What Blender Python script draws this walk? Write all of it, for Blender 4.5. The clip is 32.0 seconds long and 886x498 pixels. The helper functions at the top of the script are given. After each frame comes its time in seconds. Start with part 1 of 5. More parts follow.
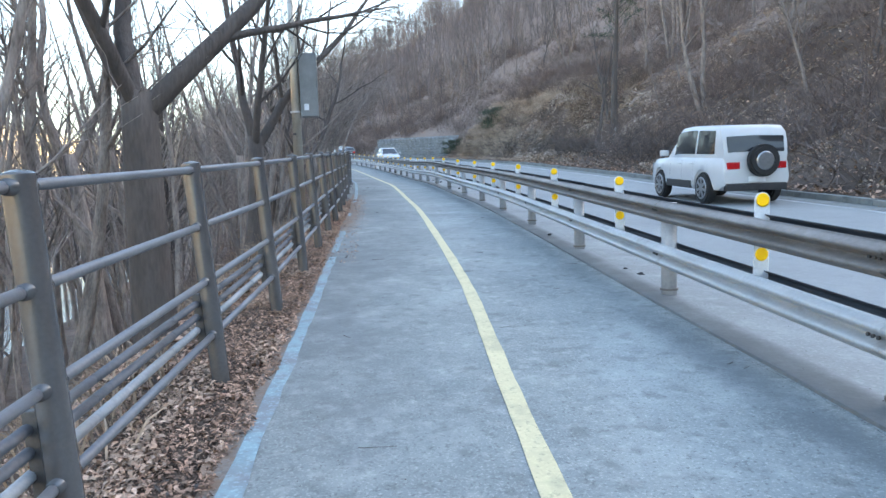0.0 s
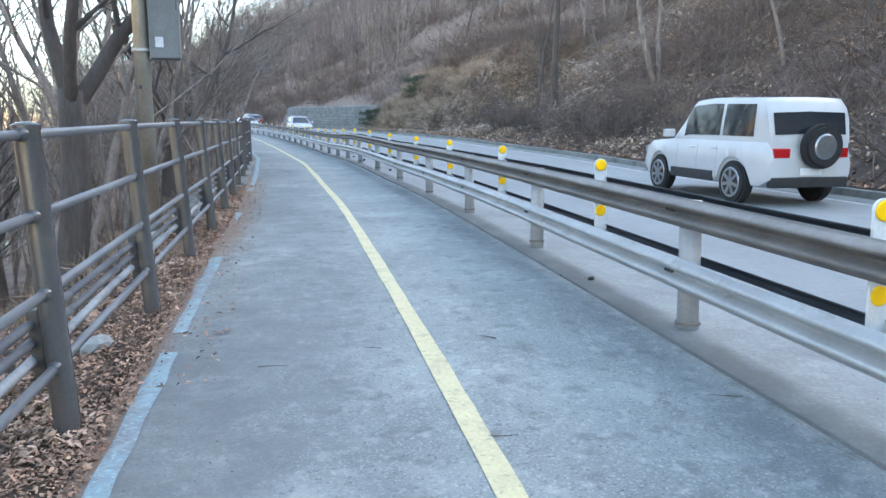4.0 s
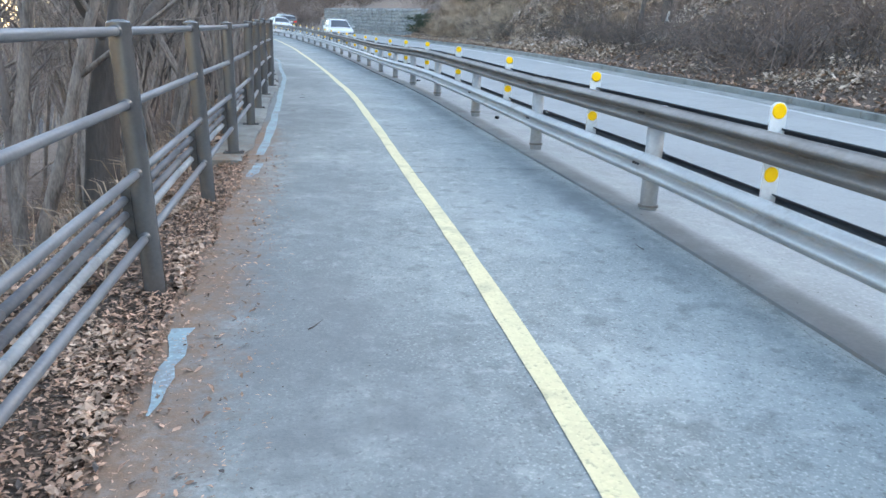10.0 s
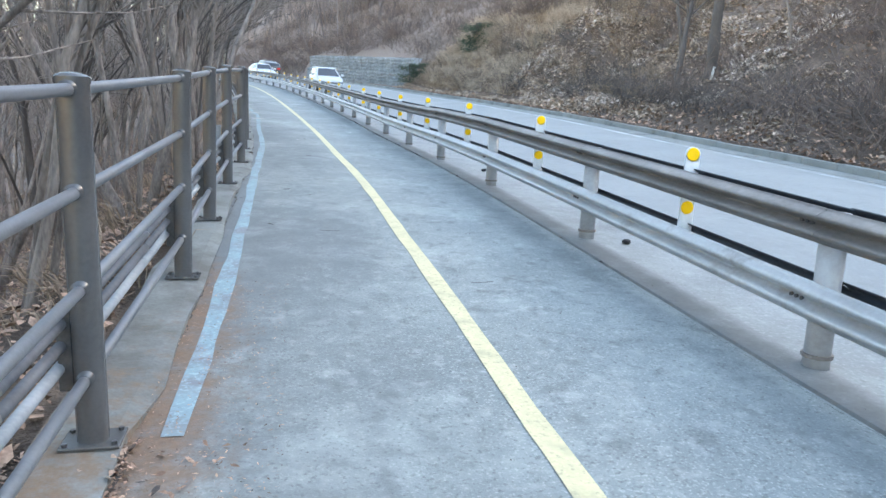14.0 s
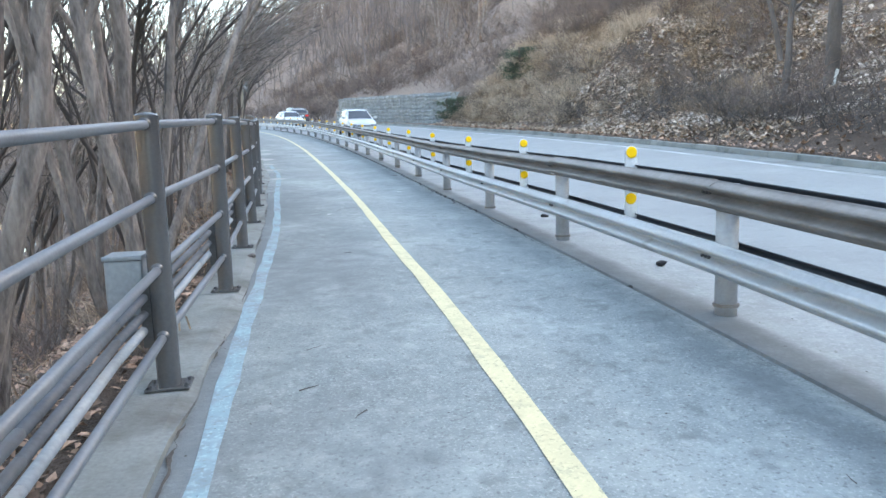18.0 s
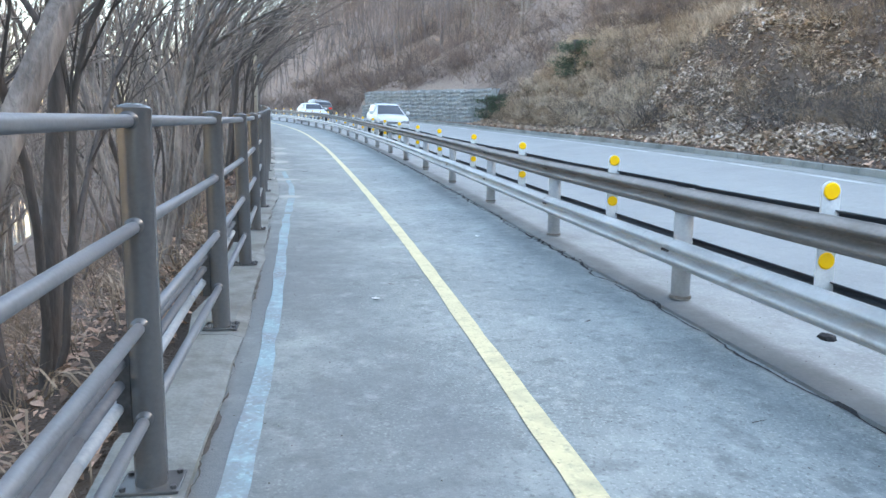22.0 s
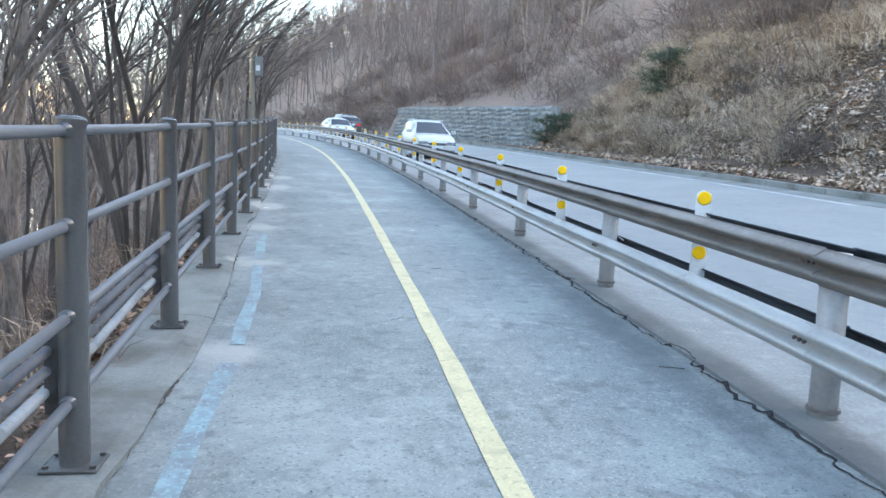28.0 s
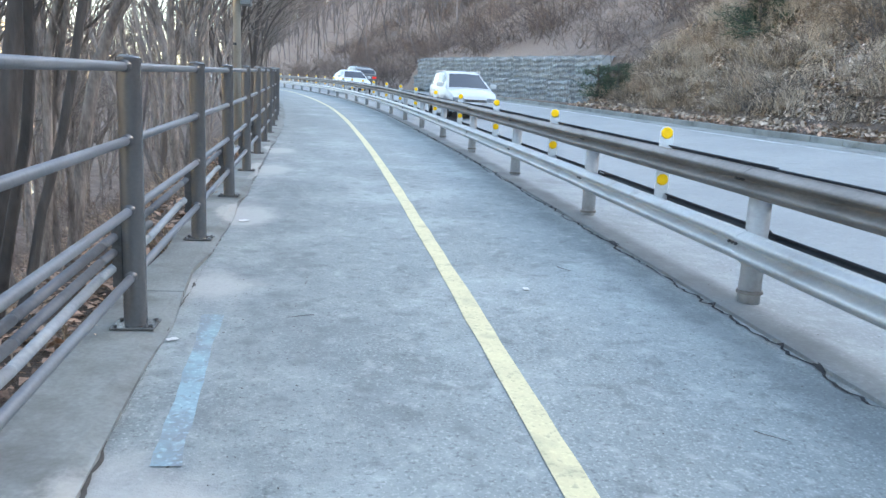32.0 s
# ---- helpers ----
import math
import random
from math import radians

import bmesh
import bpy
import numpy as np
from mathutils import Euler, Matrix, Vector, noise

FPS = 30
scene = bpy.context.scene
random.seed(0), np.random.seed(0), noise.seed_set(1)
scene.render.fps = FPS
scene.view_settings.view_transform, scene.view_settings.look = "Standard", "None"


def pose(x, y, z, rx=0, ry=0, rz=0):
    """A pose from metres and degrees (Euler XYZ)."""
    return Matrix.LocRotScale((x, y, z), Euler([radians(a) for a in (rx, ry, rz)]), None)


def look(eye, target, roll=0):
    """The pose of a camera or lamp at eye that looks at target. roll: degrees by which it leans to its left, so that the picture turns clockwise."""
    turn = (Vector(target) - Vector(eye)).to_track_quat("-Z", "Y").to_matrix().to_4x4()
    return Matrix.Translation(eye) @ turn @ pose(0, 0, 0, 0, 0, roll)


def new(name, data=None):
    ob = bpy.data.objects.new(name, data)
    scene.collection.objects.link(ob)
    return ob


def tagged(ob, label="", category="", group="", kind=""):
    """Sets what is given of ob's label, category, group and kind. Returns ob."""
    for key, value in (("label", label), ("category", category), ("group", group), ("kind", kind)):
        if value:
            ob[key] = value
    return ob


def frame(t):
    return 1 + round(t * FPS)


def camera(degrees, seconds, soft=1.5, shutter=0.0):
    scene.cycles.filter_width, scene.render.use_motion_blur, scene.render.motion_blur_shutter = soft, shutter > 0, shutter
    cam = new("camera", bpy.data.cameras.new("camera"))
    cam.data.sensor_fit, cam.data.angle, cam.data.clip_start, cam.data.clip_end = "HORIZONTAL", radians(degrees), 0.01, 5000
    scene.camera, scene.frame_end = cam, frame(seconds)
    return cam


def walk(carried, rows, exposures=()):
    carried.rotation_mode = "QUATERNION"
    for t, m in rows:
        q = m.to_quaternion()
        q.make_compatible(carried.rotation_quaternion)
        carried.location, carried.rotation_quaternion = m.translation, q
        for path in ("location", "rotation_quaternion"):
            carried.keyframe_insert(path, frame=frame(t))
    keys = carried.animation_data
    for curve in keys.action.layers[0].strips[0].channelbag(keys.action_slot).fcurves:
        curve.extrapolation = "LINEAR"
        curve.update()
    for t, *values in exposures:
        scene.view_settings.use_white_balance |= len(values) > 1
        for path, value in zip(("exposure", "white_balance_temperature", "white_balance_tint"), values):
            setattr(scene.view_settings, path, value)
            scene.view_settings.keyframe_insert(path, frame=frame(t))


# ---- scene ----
cam = camera(63.2, 32.0)
METRES, EYE, TILT, LEAN, TURN = 41.2, 1.4, 0.0, 0.0, -7.1
ROWS = [
    (0.0, 0.0, 0.0, 0.0, -0.17, -4.94, 1.92),
    (0.5, -0.0002, 0.016, 0.0006, -2.82, -5.53, 4.43),
    (1.0, -0.0005, 0.0317, 0.0015, -2.3, -8.47, 4.59),
    (1.5, -0.0019, 0.0461, 0.0024, -3.34, -7.15, 4.38),
    (2.0, -0.0027, 0.0625, 0.0036, -7.1, -7.42, 3.62),
    (2.5, -0.0046, 0.0781, 0.0035, -4.54, -9.4, 4.2),
    (3.0, -0.0055, 0.0944, 0.0049, -5.95, -8.05, 0.82),
    (3.5, -0.0071, 0.1096, 0.0057, -6.75, -6.66, 0.58),
    (5.5, -0.0082, 0.1717, 0.0087, -7.83, -12.14, -0.35),
    (6.0, -0.0078, 0.187, 0.0094, -7.18, -12.7, -2.21),
    (6.5, -0.008, 0.2023, 0.0105, -6.83, -11.32, -2.19),
    (7.0, -0.0098, 0.2183, 0.0113, -0.38, -12.05, -1.37),
    (7.5, -0.0119, 0.233, 0.0123, -1.65, -9.77, -0.73),
    (8.0, -0.0143, 0.2479, 0.0133, -0.92, -10.41, -0.73),
    (8.5, -0.0169, 0.2629, 0.0141, -2.33, -11.46, -0.19),
    (9.0, -0.0203, 0.2797, 0.0151, -2.87, -12.81, 0.45),
    (9.5, -0.024, 0.2954, 0.0158, -3.88, -14.24, -0.32),
    (10.0, -0.0267, 0.3114, 0.0169, -4.15, -14.24, -1.58),
    (10.5, -0.0286, 0.328, 0.0195, -7.85, -9.21, -1.6),
    (11.0, -0.0301, 0.3444, 0.0222, -11.58, -1.98, -1.52),
    (11.5, -0.0325, 0.3598, 0.022, -10.18, -4.36, -2.16),
    (12.0, -0.0348, 0.3744, 0.0228, -7.62, -6.17, -1.14),
    (12.5, -0.0378, 0.3892, 0.0227, -4.91, -6.11, -1.55),
    (13.0, -0.0402, 0.4058, 0.023, -1.69, -8.76, -2.22),
    (13.5, -0.0415, 0.4218, 0.0234, -4.06, -10.28, -2.53),
    (15.5, -0.0469, 0.4859, 0.0268, -6.95, -10.64, -2.71),
    (16.0, -0.0493, 0.5007, 0.0275, -5.65, -10.28, 0.1),
    (16.5, -0.0506, 0.515, 0.0279, -4.5, -9.55, 2.09),
    (17.0, -0.0514, 0.5309, 0.0286, -4.19, -9.16, 0.76),
    (17.5, -0.0519, 0.5455, 0.0294, -5.08, -5.68, 1.05),
    (18.0, -0.0531, 0.5599, 0.0297, -3.3, -7.87, 1.73),
    (18.5, -0.0546, 0.5741, 0.0299, -2.55, -7.88, 1.68),
    (19.0, -0.0569, 0.5901, 0.0308, -3.62, -5.76, 1.67),
    (19.5, -0.0593, 0.6061, 0.0315, -3.21, -7.6, 0.85),
    (20.0, -0.0618, 0.6218, 0.0327, -1.67, -7.48, -0.76),
    (20.5, -0.0637, 0.6373, 0.0336, -2.22, -6.38, 0.67),
    (21.0, -0.0664, 0.6528, 0.0347, -2.25, -6.67, 0.14),
    (21.5, -0.0687, 0.6677, 0.0352, -2.08, -6.27, -0.54),
    (22.0, -0.0706, 0.6826, 0.036, -1.69, -8.03, -0.53),
    (22.5, -0.0717, 0.6985, 0.0366, -2.16, -8.58, -2.35),
    (23.0, -0.0736, 0.7149, 0.0372, -3.1, -7.62, -1.92),
    (23.5, -0.0765, 0.731, 0.0379, -0.71, -7.61, -4.99),
    (24.0, -0.0782, 0.747, 0.0388, -3.01, -6.83, -0.71),
    (24.5, -0.0809, 0.7646, 0.0395, -2.72, -9.25, -3.82),
    (25.0, -0.0827, 0.7787, 0.0396, -4.54, -8.82, -3.0),
    (25.5, -0.0845, 0.7936, 0.0412, 0.86, -2.66, 0.6),
    (27.5, -0.09, 0.854, 0.0441, -0.06, -4.68, -1.49),
    (28.0, -0.092, 0.8695, 0.0442, 0.44, -6.55, -2.3),
    (28.5, -0.094, 0.8853, 0.045, 1.74, -8.28, -1.05),
    (29.0, -0.0968, 0.8994, 0.0456, 1.46, -7.3, -2.23),
    (29.5, -0.0991, 0.9144, 0.0462, 3.36, -8.47, -1.44),
    (30.0, -0.1018, 0.9287, 0.0466, 3.96, -8.41, 0.3),
    (30.5, -0.1048, 0.9443, 0.047, 5.32, -10.27, -1.0),
    (31.0, -0.1074, 0.9594, 0.0472, 1.79, -11.27, -1.85),
    (31.5, -0.1108, 0.9745, 0.0481, 2.0, -12.28, -3.13),
    (32.0, -0.1145, 0.9898, 0.049, 1.4, -10.12, -2.4),
]
EXPOSURES = [(0, 2.54, 6640, 10), (3, 2.64, 6760, 10), (6, 2.74, 7080, 10), (9, 2.82, 7150, 10), (11, 2.86, 7060, 10), (13, 3.0, 7230, 10), (17, 2.99, 7260, 10),
             (20, 2.97, 7170, 10), (22, 2.96, 7080, 10), (25, 2.92, 7020, 10), (29, 2.86, 6980, 10), (32, 2.92, 7050, 10)]
walk(cam, [(t, pose(0, 0, EYE, TILT, LEAN, TURN) @ pose(METRES * x, METRES * y, METRES * z, 90 + pitch, roll, yaw)) for t, x, y, z, yaw, pitch, roll in ROWS], EXPOSURES)

# ---- world and sun: a valley side in the shade of its hill, low sun behind the ridge ----
world = bpy.data.worlds.new("world")
scene.world = world
world.use_nodes = True
wn = world.node_tree.nodes
sky = wn.new("ShaderNodeTexSky")
sky.sky_type = 'NISHITA'
sky.sun_disc = False
SUN_EL, SUN_AZ = radians(23), radians(78)
sky.sun_elevation, sky.sun_rotation = SUN_EL, SUN_AZ
sky.air_density, sky.dust_density, sky.ozone_density = 1.2, 1.7, 1.0
wn["Background"].inputs[1].default_value = 0.15
world.node_tree.links.new(sky.outputs[0], wn["Background"].inputs[0])
sun = new("sun", bpy.data.lights.new("sun", 'SUN'))
sun.data.energy, sun.data.angle, sun.data.color = 5.0, radians(0.6), (1.0, 0.86, 0.68)
sun_dir = Vector((math.sin(SUN_AZ) * math.cos(SUN_EL), math.cos(SUN_AZ) * math.cos(SUN_EL), math.sin(SUN_EL)))
sun.matrix_world = look(sun_dir * 50, (0, 0, 0))


# ---- materials ----
def material(name, base, dark=None, scale=4.0, fine=60.0, rough=0.8, metal=0.0, bump=0.15, mix=0.6, third=None, third_scale=0.5, third_at=0.6, stretch=None, spread=0.0, dist=0.02, spec=0.5, emit=None):
    """A surface with two scales of variation, a third tone in patches, relief, and per-object variation."""
    m = bpy.data.materials.new(name)
    m.use_nodes = True
    nt = m.node_tree
    n, l = nt.nodes, nt.links
    b = n["Principled BSDF"]
    b.inputs["Roughness"].default_value = rough
    b.inputs["Metallic"].default_value = metal
    b.inputs["Specular IOR Level"].default_value = spec
    co = n.new("ShaderNodeTexCoord")
    geo = n.new("ShaderNodeNewGeometry")
    src = geo.outputs["Position"]
    if stretch:
        mp = n.new("ShaderNodeMapping")
        mp.inputs["Scale"].default_value = stretch
        l.new(co.outputs["Object"], mp.inputs[0])
        src = mp.outputs[0]
    big, small = n.new("ShaderNodeTexNoise"), n.new("ShaderNodeTexNoise")
    big.inputs["Scale"].default_value, big.inputs["Detail"].default_value = scale, 6
    small.inputs["Scale"].default_value, small.inputs["Detail"].default_value = fine, 4
    l.new(src, big.inputs["Vector"])
    l.new(src, small.inputs["Vector"])
    dark = dark or tuple(c * 0.6 for c in base)
    add = n.new("ShaderNodeMath")
    add.operation = 'ADD'
    half = n.new("ShaderNodeMath")
    half.operation = 'MULTIPLY_ADD'
    half.inputs[1].default_value, half.inputs[2].default_value = 0.6, -0.3
    l.new(small.outputs["Fac"], half.inputs[0])
    l.new(big.outputs["Fac"], add.inputs[0])
    l.new(half.outputs[0], add.inputs[1])
    ramp = n.new("ShaderNodeValToRGB")
    ramp.color_ramp.elements[0].position, ramp.color_ramp.elements[1].position = 0.5 - mix * 0.35, 0.5 + mix * 0.3
    ramp.color_ramp.elements[0].color, ramp.color_ramp.elements[1].color = (*dark, 1), (*base, 1)
    l.new(add.outputs[0], ramp.inputs[0])
    out = ramp.outputs[0]
    if third:
        t3 = n.new("ShaderNodeTexNoise")
        t3.inputs["Scale"].default_value, t3.inputs["Detail"].default_value = third_scale, 8
        t3.inputs["Roughness"].default_value = 0.65
        l.new(src, t3.inputs["Vector"])
        r3 = n.new("ShaderNodeValToRGB")
        r3.color_ramp.elements[0].position, r3.color_ramp.elements[1].position = third_at - 0.08, third_at + 0.1
        l.new(t3.outputs["Fac"], r3.inputs[0])
        mx = n.new("ShaderNodeMixRGB")
        l.new(r3.outputs[0], mx.inputs[0])
        l.new(out, mx.inputs[1])
        mx.inputs[2].default_value = (*third, 1)
        out = mx.outputs[0]
    if spread:
        oi = n.new("ShaderNodeObjectInfo")
        ad = n.new("ShaderNodeMath")
        ad.operation = 'ADD'
        l.new(oi.outputs["Random"], ad.inputs[0])
        l.new(geo.outputs["Random Per Island"], ad.inputs[1])
        fr = n.new("ShaderNodeMath")
        fr.operation = 'FRACT'
        l.new(ad.outputs[0], fr.inputs[0])
        hs = n.new("ShaderNodeHueSaturation")
        ml = n.new("ShaderNodeMath")
        ml.operation = 'MULTIPLY_ADD'
        ml.inputs[1].default_value, ml.inputs[2].default_value = spread * 2, 1 - spread
        l.new(fr.outputs[0], ml.inputs[0])
        l.new(ml.outputs[0], hs.inputs["Value"])
        l.new(out, hs.inputs["Color"])
        out = hs.outputs[0]
    l.new(out, b.inputs["Base Color"])
    if bump:
        bp = n.new("ShaderNodeBump")
        bp.inputs["Strength"].default_value, bp.inputs["Distance"].default_value = bump, dist
        l.new(add.outputs[0], bp.inputs["Height"])
        l.new(bp.outputs[0], b.inputs["Normal"])
    if emit:
        b.inputs["Emission Color"].default_value = (*emit[:3], 1)
        b.inputs["Emission Strength"].default_value = emit[3]
    return m


ASPHALT = material("path_asphalt", (0.25, 0.277, 0.273), (0.155, 0.176, 0.175), 1.1, 130, 0.88, bump=0.8, mix=1.0, third=(0.3, 0.33, 0.322), third_scale=0.8, third_at=0.57, dist=0.006)
ROAD = material("road_asphalt", (0.28, 0.29, 0.285), (0.215, 0.222, 0.22), 0.7, 70, 0.9, bump=0.3, mix=0.9, dist=0.006)
SHOULDER = material("stained_concrete", (0.26, 0.275, 0.265), (0.13, 0.136, 0.13), 2.2, 50, 0.92, bump=0.4, mix=1.1, third=(0.12, 0.118, 0.108), third_scale=1.9, third_at=0.55, dist=0.015)
CONCRETE = material("concrete", (0.325, 0.345, 0.345), (0.235, 0.25, 0.25), 1.6, 45, 0.92, bump=0.3, mix=0.9, third=(0.2, 0.207, 0.205), third_scale=0.9, third_at=0.63, dist=0.01)
KERB = material("kerb_concrete", (0.24, 0.25, 0.24), (0.14, 0.147, 0.14), 1.1, 40, 0.92, bump=0.3, mix=0.9, third=(0.1, 0.105, 0.1), third_scale=1.6, third_at=0.6, dist=0.01)
YELLOW = material("yellow_line_paint", (0.62, 0.545, 0.335), (0.5, 0.44, 0.275), 6, 70, 0.75, bump=0.25, mix=1.0, third=(0.33, 0.31, 0.22), third_scale=7, third_at=0.66, dist=0.004)
BLUE = material("blue_edge_paint", (0.26, 0.375, 0.415), (0.19, 0.27, 0.3), 5, 70, 0.8, bump=0.25, mix=1.0, third=(0.2, 0.215, 0.23), third_scale=3.2, third_at=0.53, dist=0.004)
WHITE_LINE = material("white_line_paint", (0.5, 0.52, 0.53), (0.32, 0.34, 0.35), 4, 50, 0.75, bump=0.2, third=(0.25, 0.26, 0.26), third_scale=0.7, third_at=0.5)
SOIL = material("soil", (0.13, 0.09, 0.066), (0.05, 0.035, 0.027), 1.5, 40, 0.97, bump=1.0, mix=1.0, third=(0.22, 0.155, 0.115), third_scale=0.9, third_at=0.6, dist=0.12)
LEAF = material("dry_leaf", (0.43, 0.28, 0.2), (0.19, 0.115, 0.08), 8, 60, 0.85, bump=0.1, spread=0.7)
LEAF_TAN = material("tan_dry_leaf", (0.52, 0.38, 0.29), (0.26, 0.175, 0.125), 8, 60, 0.85, bump=0.1, spread=0.5)
LEAF_PALE = material("pale_dry_leaf", (0.5, 0.395, 0.31), (0.23, 0.17, 0.128), 5, 40, 0.85, bump=0.1, spread=0.5)
LEAF_BLEACHED = material("bleached_dry_leaf", (0.66, 0.57, 0.5), (0.4, 0.33, 0.28), 5, 40, 0.85, bump=0.1, spread=0.35)
STRAW = material("dry_grass", (0.39, 0.295, 0.215), (0.18, 0.13, 0.093), 2, 30, 0.9, bump=0, spread=0.4)
STRAW_PALE = material("pale_dry_grass", (0.55, 0.45, 0.36), (0.3, 0.235, 0.18), 2, 30, 0.9, bump=0, spread=0.4)
TWIG = material("shrub_twigs", (0.19, 0.143, 0.125), (0.1, 0.076, 0.067), 2, 30, 0.92, bump=0, spread=0.3)
BARK = material("grey_brown_bark", (0.125, 0.106, 0.096), (0.05, 0.043, 0.04), 5, 35, 0.95, bump=0.9, mix=1.0, stretch=(1, 1, 0.25), dist=0.03, spread=0.12)
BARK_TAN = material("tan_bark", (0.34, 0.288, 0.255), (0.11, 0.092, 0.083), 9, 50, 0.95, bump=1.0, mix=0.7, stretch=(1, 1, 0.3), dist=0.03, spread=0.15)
BARK_PALE = material("pale_bark", (0.25, 0.21, 0.185), (0.12, 0.098, 0.086), 4, 30, 0.95, bump=0.6, mix=1.0, stretch=(1, 1, 0.3), dist=0.02, spread=0.3)
# bark of the far woods, greyed and evened out so its colour carries haze
BARK_FAR = material("hazed_far_bark", (0.205, 0.17, 0.164), (0.12, 0.1, 0.096), 0.4, 20, 0.95, bump=0, spread=0.18)
FENCE_MAT = material("fence_paint", (0.108, 0.108, 0.11), (0.078, 0.078, 0.08), 3, 60, 0.24, metal=0.15, bump=0.03, mix=0.8, third=(0.15, 0.135, 0.12), third_scale=5, third_at=0.7, spec=0.9)
RAIL_MAT = material("rail_paint", (0.18, 0.192, 0.21), (0.125, 0.134, 0.148), 3, 60, 0.42, bump=0.06, mix=0.8)
ZINC = material("galvanised_steel", (0.6, 0.61, 0.61), (0.45, 0.455, 0.455), 2.5, 40, 0.5, metal=0.55, bump=0.05, mix=0.9, third=(0.3, 0.27, 0.245), third_scale=3.5, third_at=0.66)
ZINC_DIRTY = material("dusty_steel", (0.27, 0.25, 0.232), (0.13, 0.115, 0.105), 2.5, 30, 0.6, metal=0.45, bump=0.08, mix=1.0, third=(0.16, 0.14, 0.125), third_scale=3.0, third_at=0.64, stretch=(0.5, 3, 3))
POST_ZINC = material("weathered_post_steel", (0.42, 0.43, 0.435), (0.3, 0.305, 0.31), 3, 40, 0.55, metal=0.4, bump=0.05, mix=0.9, third=(0.25, 0.235, 0.22), third_scale=3.0, third_at=0.62)
# galvanised steel coloured near black: the shade on the road-side beams' backs
DARK_RAIL = material("shade_dark_steel", (0.05, 0.06, 0.073), (0.03, 0.036, 0.045), 3, 30, 0.6, bump=0.05)
PLATE_WHITE = material("white_plastic", (0.68, 0.71, 0.74), (0.52, 0.55, 0.58), 5, 50, 0.5, bump=0.03)
REFLECT = material("yellow_reflector", (1.0, 0.6, 0.002), (0.98, 0.54, 0.002), 30, 200, 0.45, bump=0.05, spec=0.3)
PIPE_GREY = material("grey_conduit", (0.14, 0.15, 0.17), (0.09, 0.097, 0.11), 3, 40, 0.55, bump=0.05)
PIPE_PALE = material("pale_conduit", (0.36, 0.39, 0.415), (0.24, 0.265, 0.285), 3, 40, 0.5, bump=0.05)
STEEL_BOX = material("grey_box_paint", (0.32, 0.345, 0.36), (0.23, 0.25, 0.26), 4, 50, 0.5, bump=0.04)
BOX_GREY = material("weathered_box_paint", (0.2, 0.215, 0.22), (0.13, 0.14, 0.145), 4, 50, 0.55, bump=0.04)
# grey steel given a cream base colour for the valley's golden reflection
POLE_MAT = material("golden_tinted_pole_steel", (0.5, 0.46, 0.39), (0.36, 0.33, 0.28), 2, 40, 0.36, metal=0.6, bump=0.05)
BOLT_MAT = material("dull_bolt", (0.12, 0.12, 0.125), None, 10, 60, 0.5, metal=0.7, bump=0)
STONE = material("gabion_stone", (0.34, 0.37, 0.39), (0.17, 0.188, 0.2), 1.4, 20, 0.9, bump=0.5, mix=1.0, spread=0.25)
WIRE = material("gabion_wire", (0.22, 0.24, 0.25), None, 5, 40, 0.5, metal=0.6, bump=0)
NEEDLE = material("evergreen_needles", (0.055, 0.085, 0.045), (0.025, 0.042, 0.024), 4, 40, 0.8, bump=0, spread=0.3)
SEAM = material("seam_dirt", (0.1, 0.088, 0.076), (0.055, 0.05, 0.045), 6, 50, 0.95, bump=0.4)
CRACK = material("crack_tar", (0.035, 0.035, 0.038), (0.02, 0.02, 0.022), 6, 50, 0.95, bump=0.4)
WATER = material("grey_water", (0.16, 0.18, 0.19), (0.12, 0.13, 0.14), 0.2, 5, 0.12, bump=0.05)
CAR_WHITE = material("white_car_paint", (0.5, 0.51, 0.52), (0.46, 0.47, 0.48), 1, 5, 0.25, bump=0)
CAR_GREY = material("grey_car_paint", (0.2, 0.2, 0.195), (0.17, 0.17, 0.165), 1, 5, 0.25, metal=0.5, bump=0)
GLASS_DARK = material("tinted_glass", (0.02, 0.026, 0.034), (0.018, 0.022, 0.028), 1, 5, 0.04, bump=0)
TYRE = material("tyre_rubber", (0.02, 0.02, 0.021), None, 20, 90, 0.85, bump=0.1)
RIM = material("alloy_rim", (0.36, 0.37, 0.385), (0.28, 0.29, 0.3), 8, 50, 0.3, metal=0.8, bump=0)
TRIM_BLACK = material("black_trim", (0.025, 0.025, 0.027), None, 10, 60, 0.6, bump=0.03)
LAMP_RED = material("red_lamp_glass", (0.5, 0.015, 0.02), (0.35, 0.01, 0.012), 5, 30, 0.15, bump=0)
LAMP_LIT = material("lit_tail_lamp", (0.6, 0.02, 0.02), None, 5, 30, 0.2, bump=0, emit=(1, 0.05, 0.04, 0.07))
LAMP_CLEAR = material("clear_lamp_glass", (0.3, 0.32, 0.35), (0.14, 0.15, 0.17), 9, 40, 0.1, bump=0)
LITTER_WHITE = material("white_scrap", (0.72, 0.72, 0.7), None, 10, 60, 0.7, bump=0.05)
LITTER_RED = material("red_scrap", (0.5, 0.08, 0.08), None, 10, 60, 0.5, bump=0.05)


